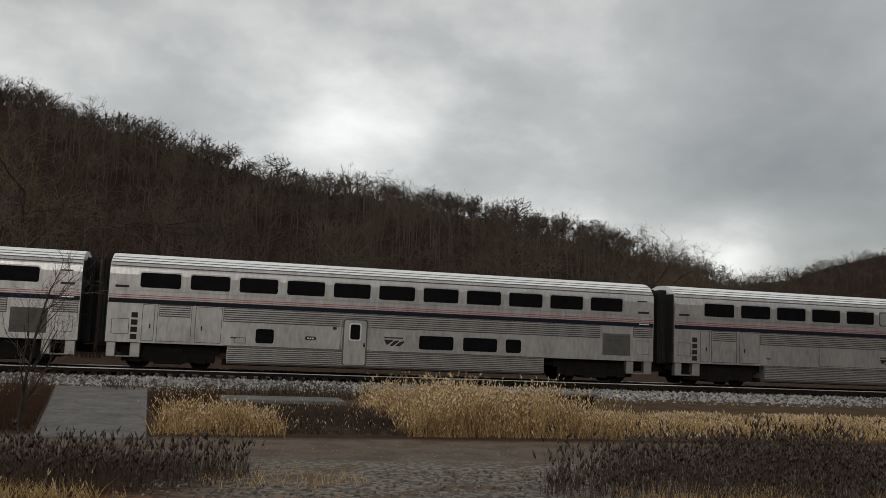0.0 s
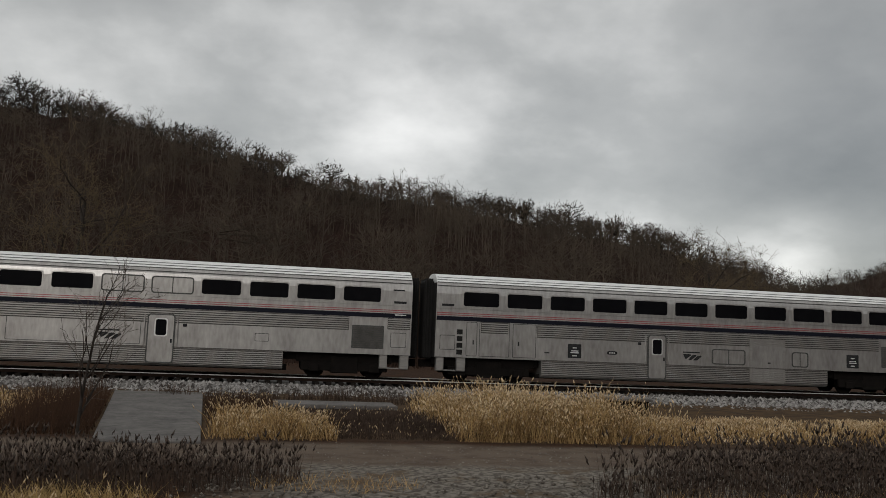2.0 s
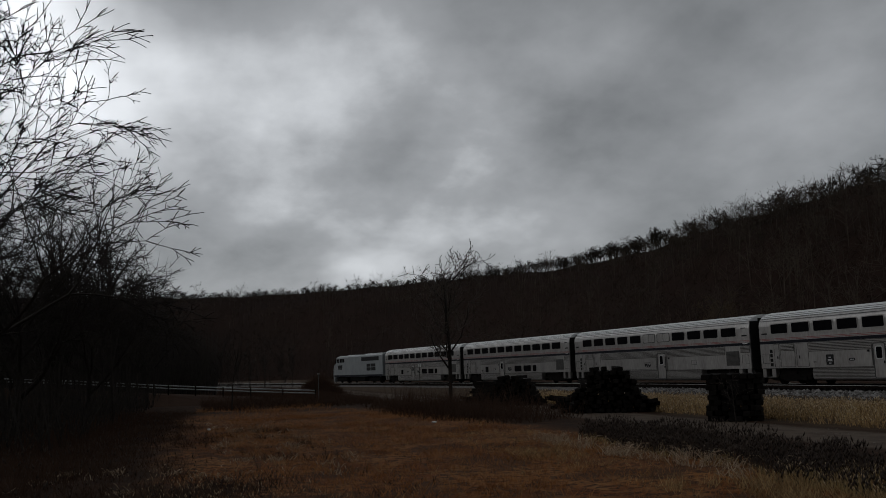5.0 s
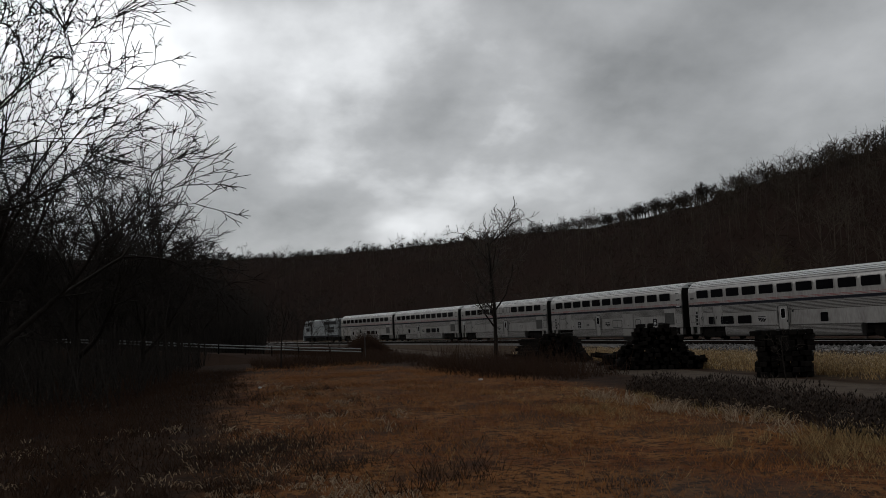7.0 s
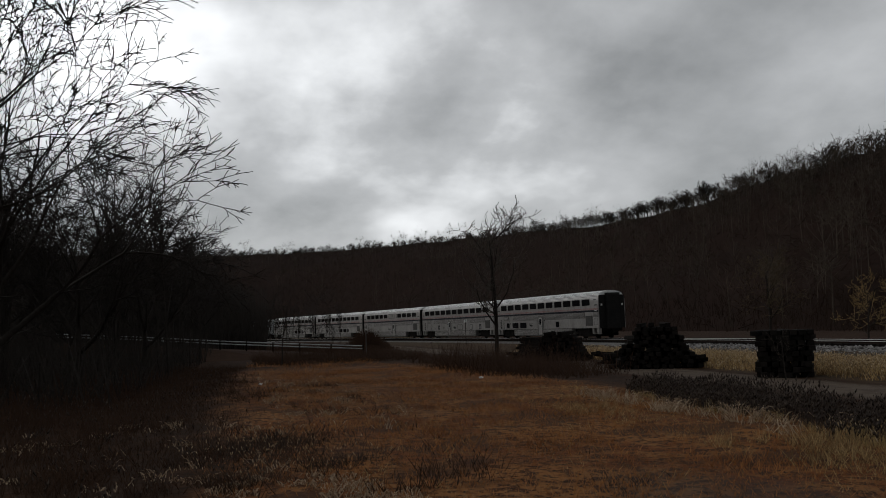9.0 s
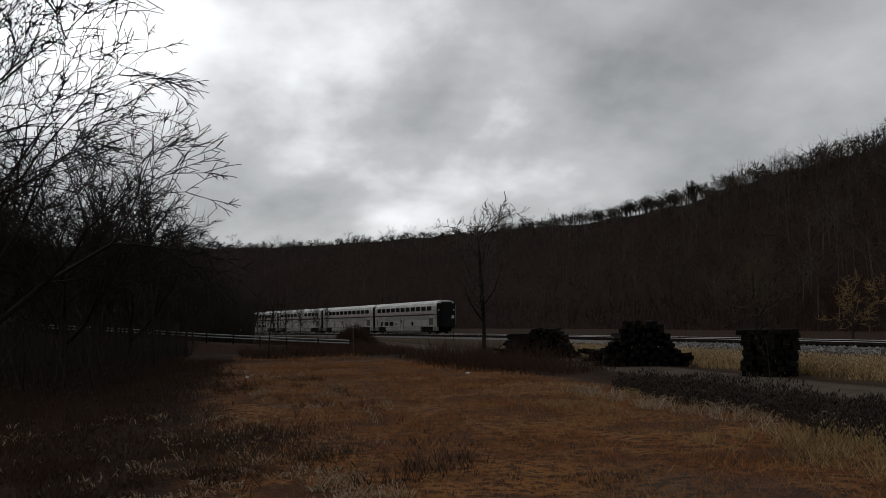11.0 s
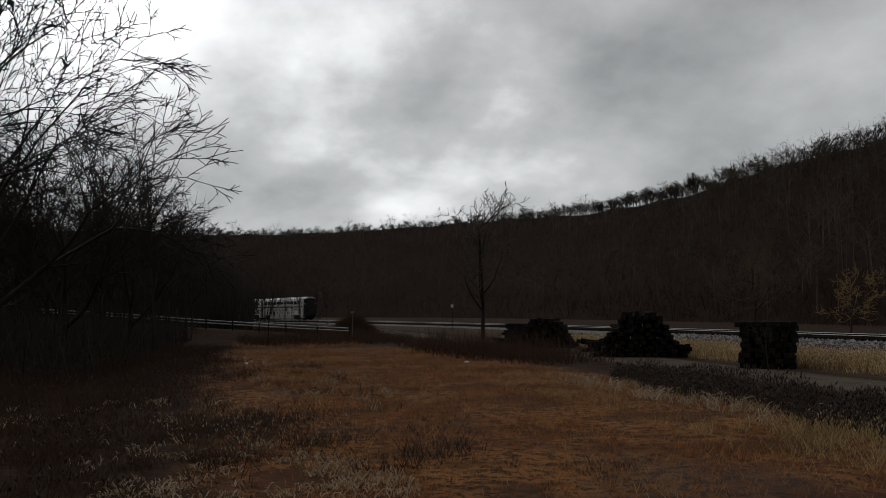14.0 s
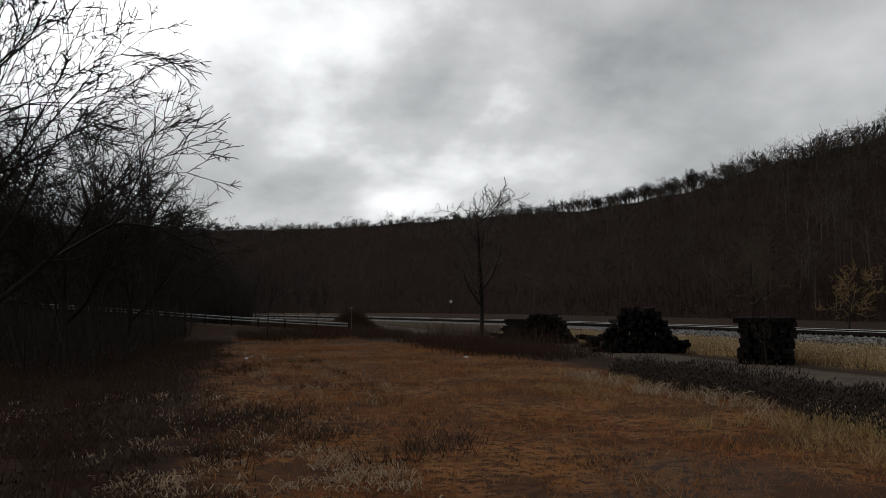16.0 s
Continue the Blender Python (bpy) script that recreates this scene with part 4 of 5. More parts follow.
            for k in range(3):
                part("bar", boxes(((a[0] + 0.10 + 0.11 * k - HALF, SIDE - 0.02, 1.55), (a[0] + 0.17 + 0.11 * k - HALF, SIDE - 0.0145, 1.61))), M["trim"], o)
        elif what == "freight":
            fr = part("freight_door", plate(rounded(a[0] - HALF, a[1] - HALF, 0.50, 2.44, 0.08), SIDE, 0.04), M["steel"], car, "large plain steel loading door")
            part("door_frame", ring(rounded(a[0] - 0.12 - HALF, a[1] + 0.12 - HALF, 0.44, 2.5, 0.1), rounded(a[0] - HALF, a[1] - HALF, 0.5, 2.44, 0.08), SIDE, 0.05), M["flute"], fr)
            part("handle", boxes((((a[0] + a[1]) / 2 - HALF, SIDE - 0.06, 1.35), ((a[0] + a[1]) / 2 + 0.14 - HALF, SIDE - 0.04, 1.41))), M["mark"], fr)
        elif what == "lamp":
            part("door_light", boxes(((a[0] - HALF, SIDE - 0.06, 2.0), (a[0] + 0.16 - HALF, SIDE - 0.001, 2.12)), bevel=0.02), M["mark"], car)
        elif what == "hatch":
            outline(car, a[0], a[1], a[2], a[3])
    for u in (3.1, 22.5):
        bogie(car, u)
    part("underframe", boxes(((5.3 - HALF, -1.2, 0.30), (20 - HALF, 1.2, 0.5)), ((0.6 - HALF, -1.1, 0.78), (25.3 - HALF, 1.1, 1.115)), ((0.1 - HALF, -0.2, 0.62), (0.8 - HALF, 0.2, 0.95)), ((25.1 - HALF, -0.2, 0.62), (25.8 - HALF, 0.2, 0.95))), M["dark"], car)
    # gangway bellows on the upper deck and end walls
    for x0, x1 in ((0.12, 0.55), (25.36, 25.79)):
        d = part("diaphragm", boxes(((x0 - HALF, -0.72, 1.0), (x1 - HALF, 0.72, 4.58)), bevel=0.08), M["rubber"], car, "black rubber gangway bellows")
        part("bellows_rib", boxes(*[((x0 + 0.06 + 0.13 * k - HALF, -0.78, 1.05), (x0 + 0.11 + 0.13 * k - HALF, 0.78, 4.64)) for k in range(3)]), M["rubber"], d)
    for x0, x1 in ((0.50, 0.548), (25.362, 25.41)):
        part("end_wall", boxes(((x0 - HALF, -1.45, 1.1), (x1 - HALF, 1.45, 4.42))), M["rubber"], car, "dark end wall")
    if tail:
        for y in (-1.2, 1.2):
            part("marker_light", boxes(((25.412 - HALF, y - 0.10, 3.35), (25.46 - HALF, y + 0.10, 3.55)), bevel=0.02), M["white"], car, "small pale end marker light")
    return car


COACH_A = [("window", 6.64, 7.42), ("oval", 8.75), ("door", 10.40, 11.48), ("lamp", 9.95), ("badge", 12.35), ("window", 13.85, 15.45), ("window", 15.90, 17.52), ("window", 17.93, 18.68), ("hatch", 5.75, 6.25, 1.25, 1.5)]
COACH_B = [("door", 14.15, 15.28), ("badge", 12.30), ("lamp", 15.6), ("hatch", 18.6, 19.2, 1.5, 1.85), ("hatch", 8.6, 13.9, 1.2, 2.25)]
COACH_C = [("notice", 6.72, 7.36), ("oval", 8.6), ("door", 10.58, 11.50), ("lamp", 10.1), ("badge", 12.45), ("blank", 13.85, 15.47), ("freight", 15.85, 17.45), ("blank", 17.98, 18.75), ("notice", 20.85, 21.49)]
COACH_D = [("window", 3.3, 4.15), ("window", 4.95, 6.65), ("window", 7.15, 8.85), ("badge", 9.7), ("door", 11.95, 13.05), ("lamp", 13.4), ("window", 16.2, 16.95)]


def locomotive():
    eng = thing("locomotive", "pale grey diesel locomotive with a slanted nose", "locomotive", "train")
    L = 10.4
    side = [(-L, 1.35), (-L, 2.2), (-L + 0.35, 2.95), (-L + 1.05, 3.25), (-L + 1.55, 4.25), (-L + 2.2, 4.40), (L - 0.1, 4.40), (L, 4.25), (L, 1.05), (-L + 0.2, 1.05)]
    bm = bmesh.new()
    rows = []
    for y, inset in ((-1.52, 0.0), (-1.38, 0.12), (1.38, 0.12), (1.52, 0.0)):
        rows.append([bm.verts.new((x + (0.15 if x < 0 else -0.02) * (inset == 0.0), y, z - (0.18 if inset == 0.0 and z > 4 else 0))) for x, z in side])
    for a, b in zip(rows, rows[1:]):
        for i in range(len(side)):
            j = (i + 1) % len(side)
            bm.faces.new((a[i], a[j], b[j], b[i]))
    bm.faces.new(rows[0])
    bm.faces.new(rows[-1][::-1])
    bmesh.ops.recalc_face_normals(bm, faces=bm.faces)
    part("body", bm, M["loco"], eng)
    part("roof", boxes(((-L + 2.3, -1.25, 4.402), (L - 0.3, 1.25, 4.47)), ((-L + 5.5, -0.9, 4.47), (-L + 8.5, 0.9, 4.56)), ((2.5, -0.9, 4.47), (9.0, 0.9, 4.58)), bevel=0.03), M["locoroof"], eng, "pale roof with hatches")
    y = -1.52
    for k, (a, b, z0, z1) in enumerate(((-8.6, -8.15, 3.35, 4.0), (-7.95, -7.5, 3.35, 4.0), (-7.2, -6.3, 3.4, 4.0), (-6.1, -5.3, 3.4, 4.0))):
        part("cab_window", plate(rounded(a, b, z0, z1, 0.06), y, 0.02), M["glass"], eng, "dark cab side window")
    part("windshield", plate(rounded(-9.35, -8.85, 3.35, 3.9, 0.05), y + 0.15, 0.2), M["glass"], eng, "dark windshield corner")
    g = part("grille", boxes(((4.3, y - 0.03, 1.95), (7.7, y - 0.001, 3.0))), M["mark"], eng, "dark radiator grille")
    part("grille_bar", boxes(((5.95, y - 0.05, 1.95), (6.1, y - 0.031, 3.0)), ((4.3, y - 0.05, 2.45), (7.7, y - 0.031, 2.52))), M["loco"], g)
    part("grille", boxes(((2.2, y - 0.03, 3.45), (9.0, y - 0.001, 4.05))), M["mark"], eng, "dark upper intake grille")
    part("blue_stripe", boxes(((-9.9, y - 0.012, 1.06), (L - 0.05, y - 0.001, 1.35))), M["blue"], eng, "dark lower band")
    for k in range(3):
        o = -7.9 + 0.55 * k
        part("badge", plate([(o, 2.25), (o + 0.42, 2.25), (o + 0.75, 2.95), (o - 0.4 + 0.25 * k, 2.95)][::-1], y, 0.012), M["mark"], eng, "dark sweeping emblem stroke")
    part("fuel_tank", boxes(((-3.2, -1.35, 0.32), (3.2, 1.35, 1.04)), bevel=0.08), M["dark"], eng)
    part("pilot", boxes(((-L - 0.15, -1.4, 0.25), (-L + 0.5, 1.4, 1.3)), bevel=0.08), M["loco"], eng, "grey front pilot plate")
    part("headlight", boxes(((-L - 0.03, -0.3, 2.35), (-L + 0.2, 0.3, 2.6)), bevel=0.02), M["white"], eng)
    for x in (-6.8, 6.8):
        bg = part("bogie", boxes(((x - 2.2, -1.3, 0.32), (x + 2.2, -1.12, 0.85)), ((x - 2.2, 1.12, 0.32), (x + 2.2, 1.3, 0.85)), ((x - 1.9, -1.15, 0.5), (x + 1.9, 1.15, 1.04)), bevel=0.03), M["dark"], eng)
        for dx in (-1.4, 1.4):
            for yy in (-0.75, 0.75):
                bm = bmesh.new()
                cylinder(bm, (x + dx, yy - 0.06, 0.51), (x + dx, yy + 0.06, 0.51), 0.51, 24)
                part("wheel", bm, M["dark"], bg)
    return eng


TRAIN = []


def train():
    second = coach("stainless steel double-deck coach with lower windows and a blue stripe", COACH_A)
    first = copy_thing(second, Matrix.Identity(4))
    third = coach("stainless steel double-deck coach with two blanked upper windows", COACH_B, blanks=(5, 6), first=2.15, pitch=2.016)
    fourth = coach("stainless steel double-deck coach with a loading door and notices", COACH_C)
    last = coach("last stainless steel double-deck coach with an end marker light", COACH_D, tail=True)
    for k, car in zip((-3, -2, -1, 0, 1), (first, second, third, fourth, last)):
        TRAIN.append((car, CAR * (k + 0.5)))
    TRAIN.append((locomotive(), -3 * CAR - 10.9))


# ---- motions ----
def motions():
    times = [0.5 * k for k in range(33)]
    for car, ahead in TRAIN:
        rows = []
        for t in times:
            x, y, a = track_at(46.82 - 20.043 * t - 0.0177 * t * t + ahead)
            rows.append((t, pose(x, y, RAIL_Z, 0, 0, math.degrees(a))))
        walk(car, rows)


# ---- beside the line: slab, platform edge, timber piles ----
def slab():
    ob = thing("concrete_ramp", "cracked grey concrete ramp beside the track", "ramp", kind="structure")
    for y0, y1, z0, z1 in ((18.4, 22.85, 0.05, 0.09), (22.95, 27.25, 0.08, 0.12), (27.35, 31.8, 0.11, 0.15)):
        bm = bmesh.new()
        shift = lambda y: -0.14 * (y - 18.4)
        lo = [(-3.1 + shift(y0), y0), (-1.05 + shift(y0) * 0.55, y0), (-1.05 + shift(y1) * 0.55, y1), (-3.1 + shift(y1), y1)]
        zz = (z0, z0, z1, z1)
        a = [bm.verts.new((x, y, -0.2)) for x, y in lo]
        b = [bm.verts.new((x, y, z)) for (x, y), z in zip(lo, zz)]
        bm.faces.new(a[::-1])
        bm.faces.new(b)
        for i in range(4):
            bm.faces.new((a[i], a[(i + 1) % 4], b[(i + 1) % 4], b[i]))
        bmesh.ops.bevel(bm, geom=[e for e in bm.edges if min(v.co.z for v in e.verts) > 0], offset=0.02, segments=1, affect="EDGES")
        part("slab", bm, M["concrete"], ob)
    ob = thing("platform_edge", "low old concrete platform edge in the weeds", "platform", kind="structure")
    part("slab", boxes(((0.3, 27.6, 0.02), (4.1, 29.3, 0.15)), bevel=0.02), M["concrete"], ob)
    # Near-black block under the overhang, painting the shadow beneath the slab.
    part("slab_shade", boxes(((0.5, 27.9, -0.15), (3.9, 29.2, 0.018))), M["dark"], ob)
    ob = thing("timber_crate", "low dark timber box with a pale top in the grass", "box")
    part("lid", boxes(((11.0, 27.4, 0.52), (12.4, 28.5, 0.60)), bevel=0.015), M["concrete"], ob, "pale weathered lid")
    part("side", boxes(((11.1, 27.5, -0.02), (12.3, 28.4, 0.518))), M["tie"], ob)


def tie_mesh():
    bm = box(bmesh.new(), (-1.3, -0.115, -0.09), (1.3, 0.115, 0.09), 0.012)
    me = bpy.data.meshes.new("tie")
    bm.to_mesh(me)
    bm.free()
    me.materials.append(M["tie"])
    return me


def tie_pile(at, turn, across, layers, label, mess, seed, slump=0.0):
    """Used sleepers stacked in layers, the upper layers set back."""
    rng = random.Random(seed)
    me = tie_mesh()
    pile = thing("timber_pile", label, "timber pile", "piles of old sleepers")
    pile.matrix_world = pose(at[0], at[1], 0, 0, 0, turn)
    for k in range(layers):
        n = max(2, int(across * (1 - slump * k / layers)))
        for j in range(n):
            if k == layers - 1 and rng.random() < 0.35 * (mess > 0.3):
                continue
            ob = new("tie", me)
            ob.parent = pile
            y = (j - (n - 1) / 2) * 0.245 + rng.gauss(0, 0.012 + 0.05 * mess)
            ob.matrix_basis = pose(rng.gauss(0, 0.05 + 0.14 * mess), y, 0.09 + 0.186 * k + 0.02, rng.gauss(0, 2 * mess), rng.gauss(0, 1.6 * mess), rng.gauss(0, 1.0 + 5 * mess))
    if mess > 0.3:
        for _ in range(int(8 * mess)):
            ob = new("tie", me)
            ob.parent = pile
            r = across * 0.245 / 2 + rng.uniform(0.1, 0.5)
            s = rng.choice((-1, 1))
            ob.matrix_basis = pose(rng.uniform(-0.6, 0.6), s * (r - 0.15), 0.22 + rng.uniform(0, 0.25), rng.uniform(-15, 15), rng.uniform(2, 9), rng.uniform(-18, 18))
    return pile


def piles():
    tie_pile((-29.5, 19.7), 145, 8, 9, "square stack of black creosoted railway sleepers", 0.27, 3)
    tie_pile((-38.4, 18.9), 156, 16, 11, "slumped mound of black railway sleepers", 0.62, 4, 0.62)
    tie_pile((-43.2, 19.6), 120, 6, 4, "low heap of black railway sleepers", 0.7, 15, 0.5)
    tie_pile((-49.5, 18.4), 150, 13, 9, "untidy mound of old railway sleepers", 0.7, 5, 0.55)
    tie_pile((-54.5, 19.0), 40, 10, 7, "untidy low pile of old railway sleepers", 0.8, 6, 0.6)


# ---- grasses and weeds ----
def blades(name, label, P, height, lean, r, mat, rng, heads=None, head_mat=None, head_size=(0.05, 0.14), bent=True):
    n = len(P)
    t = rng.uniform(0, 2 * np.pi, n)
    tip = P + np.stack([np.cos(t) * lean * height, np.sin(t) * lean * height, height], -1)
    mid = P + (tip - P) * 0.55 + np.array([0, 0, 1.0]) * (height * lean * 0.25)[:, None]
    if bent:
        v1, f1 = limbs(P, mid, r, r * 0.75, 3)
        v2, f2 = spikes(mid, tip, r * 0.8)
        f1 = np.concatenate([f1[:, [0, 1, 2]], f1[:, [0, 2, 3]]])
        v, f = join([(v1, f1), (v2, f2)])
    else:
        v, f = spikes(P, tip, r)
    tagged(new(name, fast_mesh(name, v, f, mat)), label, "grass", kind="stuff")
    if heads:
        sel = rng.uniform(0, 1, n) < heads
        q = tip[sel]
        m = len(q)
        s = rng.uniform(*head_size, m)
        d = np.stack([np.cos(t[sel]) * 0.5, np.sin(t[sel]) * 0.5, np.ones(m)], -1) * s[:, None]
        va, fa = spikes(q - d * 0.2, q + d * 1.0, s * 0.30)
        vb, fb = spikes(q - d * 0.2, q - d * 1.1, s * 0.30)
        v, f = join([(va, fa), (vb, fb)])
        tagged(new(name + "_heads", fast_mesh(name + "_heads", v, f, head_mat)), "seed heads of the " + label, "seed heads", kind="stuff")


def scatter(rng, n, x0, x1, y0, y1, clump=0.6, keep=None):
    """Points over a rectangle, in clumps, those for which keep(x, y) is high."""
    c = np.column_stack([rng.uniform(x0, x1, n // 14 + 1), rng.uniform(y0, y1, n // 14 + 1)])
    P = c[rng.randint(len(c), size=n)] + rng.normal(0, clump, (n, 2))
    ok = (P[:, 0] > x0) & (P[:, 0] < x1) & (P[:, 1] > y0) & (P[:, 1] < y1)
    P = P[ok]
    if keep is not None:
        P = P[keep(P[:, 0], P[:, 1]) > rng.uniform(0, 1, len(P))]
    return np.column_stack([P, np.full(len(P), -0.05)])


def off_slab(x, y):
    d = y - 18.4
    return 1.0 - ((x > -3.2 - 0.14 * d) & (x < -0.95 - 0.077 * d) & (y > 18) & (y < 32.2))


def meadow():
    rng = np.random.RandomState(21)

    def near_line(x, y):
        ty = np.array([track_at(a)[1] for a in np.clip(x, -100, 40)])
        gap = np.array([noise.noise((a * 0.7, b * 0.7, 21)) for a, b in zip(x, y)])
        return (y < ty - 7.0) * off_slab(x, y) * np.clip(0.65 + 1.3 * gap, 0.08, 1)

    def tall(P, lo, hi, reach):
        """Heights in clumps, lower towards the track, so that the ballast stays in view from the field."""
        n = np.array([noise.noise((x * 0.9, y * 0.9, 5)) + 0.5 * noise.noise((x * 3.1, y * 3.1, 2)) for x, y, _ in P])
        return np.maximum(0.06, np.minimum(reach(P[:, 1]), hi) * np.clip(0.70 + 0.75 * n, 0.2, 1.2) * rng.uniform(lo, 1.0, len(P)))

    low = lambda y: 2.05 - 0.0665 * y
    high = lambda y: 2.35 - 0.050 * y
    P = scatter(rng, 30000, 4.4, 9.8, 19.6, 27.5, 0.45, near_line)
    blades("golden_grass", "tall golden dry grass beside the track", P, tall(P, 0.2, 1.6, high), rng.uniform(0.1, 0.75, len(P)), rng.uniform(0.004, 0.009, len(P)), M["golden"], rng, 0.6, M["plume"], (0.03, 0.08))
    P = scatter(rng, 36000, 9.6, 34, 20.0, 28, 0.5, near_line)
    blades("golden_grass", "golden dry grass beside the lane", P, tall(P, 0.2, 0.8, lambda y: 0.82 * low(y)), rng.uniform(0.1, 0.8, len(P)), rng.uniform(0.004, 0.012, len(P)), M["golden"], rng, 0.45, M["plume"], (0.03, 0.075))
    P = scatter(rng, 5000, -1.0, 1.7, 19.2, 23.5, 0.4, off_slab)
    blades("golden_grass", "tuft of golden grass beside the concrete ramp", P, tall(P, 0.2, 0.85, low), rng.uniform(0.1, 0.8, len(P)), rng.uniform(0.004, 0.011, len(P)), M["golden"], rng, 0.4, M["plume"], (0.03, 0.065))
    P = scatter(rng, 9000, 0.8, 5.2, 19.8, 27.6, 0.5, off_slab)
    blades("brown_weeds", "brown dead weeds below the platform edge", P, tall(P, 0.3, 0.5, low), rng.uniform(0.1, 0.6, len(P)), rng.uniform(0.005, 0.012, len(P)), M["weed"], rng, 0.05, M["plume"], (0.02, 0.05))
    P = scatter(rng, 56000, -66, -5.6, 20.2, 31, 0.6, near_line)
    blades("golden_grass", "golden dry grass along the track bed", P, tall(P, 0.2, 0.9, lambda y: 1.9 - 0.052 * y), rng.uniform(0.1, 0.8, len(P)), rng.uniform(0.007, 0.016, len(P)), M["golden"], rng, 0.3, M["plume"], (0.04, 0.085), False)
    P = scatter(rng, 2200, -5.9, -3.2, 19.6, 29, 0.3, lambda x, y: off_slab(x, y) * (x < -2.5))
    blades("dark_shrubs", "dark leafless shrubs beside the concrete ramp", P, rng.uniform(0.3, 1.1, len(P)), rng.uniform(0.1, 0.5, len(P)), rng.uniform(0.006, 0.014, len(P)), M["bramble"], rng, bent=False)
    P = scatter(rng, 1800, -2.4, 0.4, 21.5, 30.5, 0.35, off_slab)
    blades("dark_shrubs", "dark weeds along the concrete ramp", P, rng.uniform(0.1, 0.45, len(P)), rng.uniform(0.1, 0.6, len(P)), rng.uniform(0.005, 0.011, len(P)), M["bramble"], rng, 0.2, M["plume"], (0.02, 0.05))
    P = scatter(rng, 900, -3.6, 5.6, 30.5, 33.0, 0.3)
    blades("dark_shrubs", "dark weeds at the foot of the ballast", P, rng.uniform(0.15, 0.6, len(P)), rng.uniform(0.1, 0.5, len(P)), rng.uniform(0.006, 0.012, len(P)), M["weed"], rng)

    # dark dead weeds in front of the lane
    def weeds(n, cx, cy, rx, ry, turn, hi, label, seed):
        r2 = np.random.RandomState(seed)
        c, s = math.cos(radians(turn)), math.sin(radians(turn))

        def keep(x, y):
            u, v = (x - cx) * c + (y - cy) * s, -(x - cx) * s + (y - cy) * c
            edge = np.array([0.22 * noise.noise((a * 0.6, b * 0.6, 9)) for a, b in zip(x, y)])
            return 1.0 * ((u / rx) ** 2 + (v / ry) ** 2 < 1 + edge * 2) * r2.uniform(0.5, 1.2, len(x))

        P = scatter(r2, n, cx - rx * 1.1, cx + rx * 1.1, cy - max(ry * 1.3, rx * abs(s) * 1.2), cy + max(ry * 1.3, rx * abs(s) * 1.2), 0.28, keep)
        h = np.array([0.75 + 0.55 * noise.noise((x * 1.1, y * 1.1, 7)) for x, y, _ in P]) * hi * r2.uniform(0.35, 1.0, len(P))
        blades("dark_weeds", label, P, np.maximum(h, 0.06), r2.uniform(0.05, 0.4, len(P)), r2.uniform(0.004, 0.010, len(P)), M["weed"], r2, 0.8, M["fluff"], (0.03, 0.085), False)

    weeds(15000, 13.5, 14.2, 8.0, 2.7, 12, 0.95, "dark grey dead weeds in front of the lane", 101)
    weeds(7000, -4.0, 13.9, 4.6, 1.6, 2, 0.80, "dark grey dead weeds at the lane's edge", 102)
    weeds(4200, -9.3, 13.6, 3.0, 1.9, 8, 0.72, "dark brown dead weeds beside the lane", 103)
    weeds(11000, -21.3, 12.9, 7.0, 1.75, -4, 0.62, "dark brown dead weeds along the lane", 104)
    weeds(2600, -14.2, 11.6, 3.2, 1.3, -12, 0.5, "dark brown dead weeds at the field's edge", 105)
    # short rusty grass of the field
    def open_ground(x, y):
        edge = np.array([1.6 * noise.noise((a * 0.3, b * 0.3, 4)) for a, b in zip(x, y)])
        bare = np.array([noise.noise((a * 0.45, b * 0.9, 14)) for a, b in zip(x, y)])
        return np.clip((y + 0.4 - (-x - 12) * 0.035 - edge) / 1.6, 0, 1) * np.clip(0.75 + 1.2 * bare, 0.1, 1)

    P = scatter(rng, 85000, -50, 3, -2.0, 12.2, 0.5, open_ground)
    blades("field_grass", "short rusty autumn grass", P, rng.uniform(0.05, 0.16, len(P)), rng.uniform(0.3, 1.2, len(P)), rng.uniform(0.004, 0.009, len(P)), M["field"], rng, bent=False)
    def tufts(seed, level):
        def keep(x, y):
            n = np.array([noise.noise((a * 0.8, b * 1.3, seed)) + 0.6 * noise.noise((a * 2.6, b * 3.4, seed)) for a, b in zip(x, y)])
            return np.clip((n - level) * 4, 0, 1) * open_ground(x, y)
        return keep

    P = scatter(rng, 30000, -40, 3, -1.5, 12.0, 0.3, tufts(31, 0.22))
    blades("straw_grass", "pale straw tufts in the rusty field", P, rng.uniform(0.06, 0.22, len(P)), rng.uniform(0.3, 1.2, len(P)), rng.uniform(0.003, 0.007, len(P)), M["golden"], rng, bent=False)
    P = scatter(rng, 30000, -40, 3, -1.5, 12.0, 0.3, tufts(47, 0.22))
    blades("brown_weeds", "dark low dead weeds in the rusty field", P, rng.uniform(0.05, 0.18, len(P)), rng.uniform(0.3, 1.2, len(P)), rng.uniform(0.004, 0.009, len(P)), M["weed"], rng, bent=False)
    P = scatter(rng, 11000, -26, -4, 10.7, 12.0, 0.4, tufts(33, 0.0))
    blades("straw_grass", "pale straw grass at the edge of the field", P, rng.uniform(0.06, 0.24, len(P)), rng.uniform(0.3, 1.0, len(P)), rng.uniform(0.004, 0.009, len(P)), M["olive"], rng, bent=False)
    P = scatter(rng, 2600, -3.0, 3.0, 10.0, 14.6, 0.3, lambda x, y: 1.0 * (((x - 1.3) / 1.3) ** 2 + ((y - 13.7) / 0.7) ** 2 < 1) + 0.8 * (x < -0.8) * (y < 12.6))
    blades("straw_grass", "orange grass tufts on the gravel", P, rng.uniform(0.06, 0.22, len(P)), rng.uniform(0.3, 1.0, len(P)), rng.uniform(0.004, 0.008, len(P)), M["golden"], rng, bent=False)
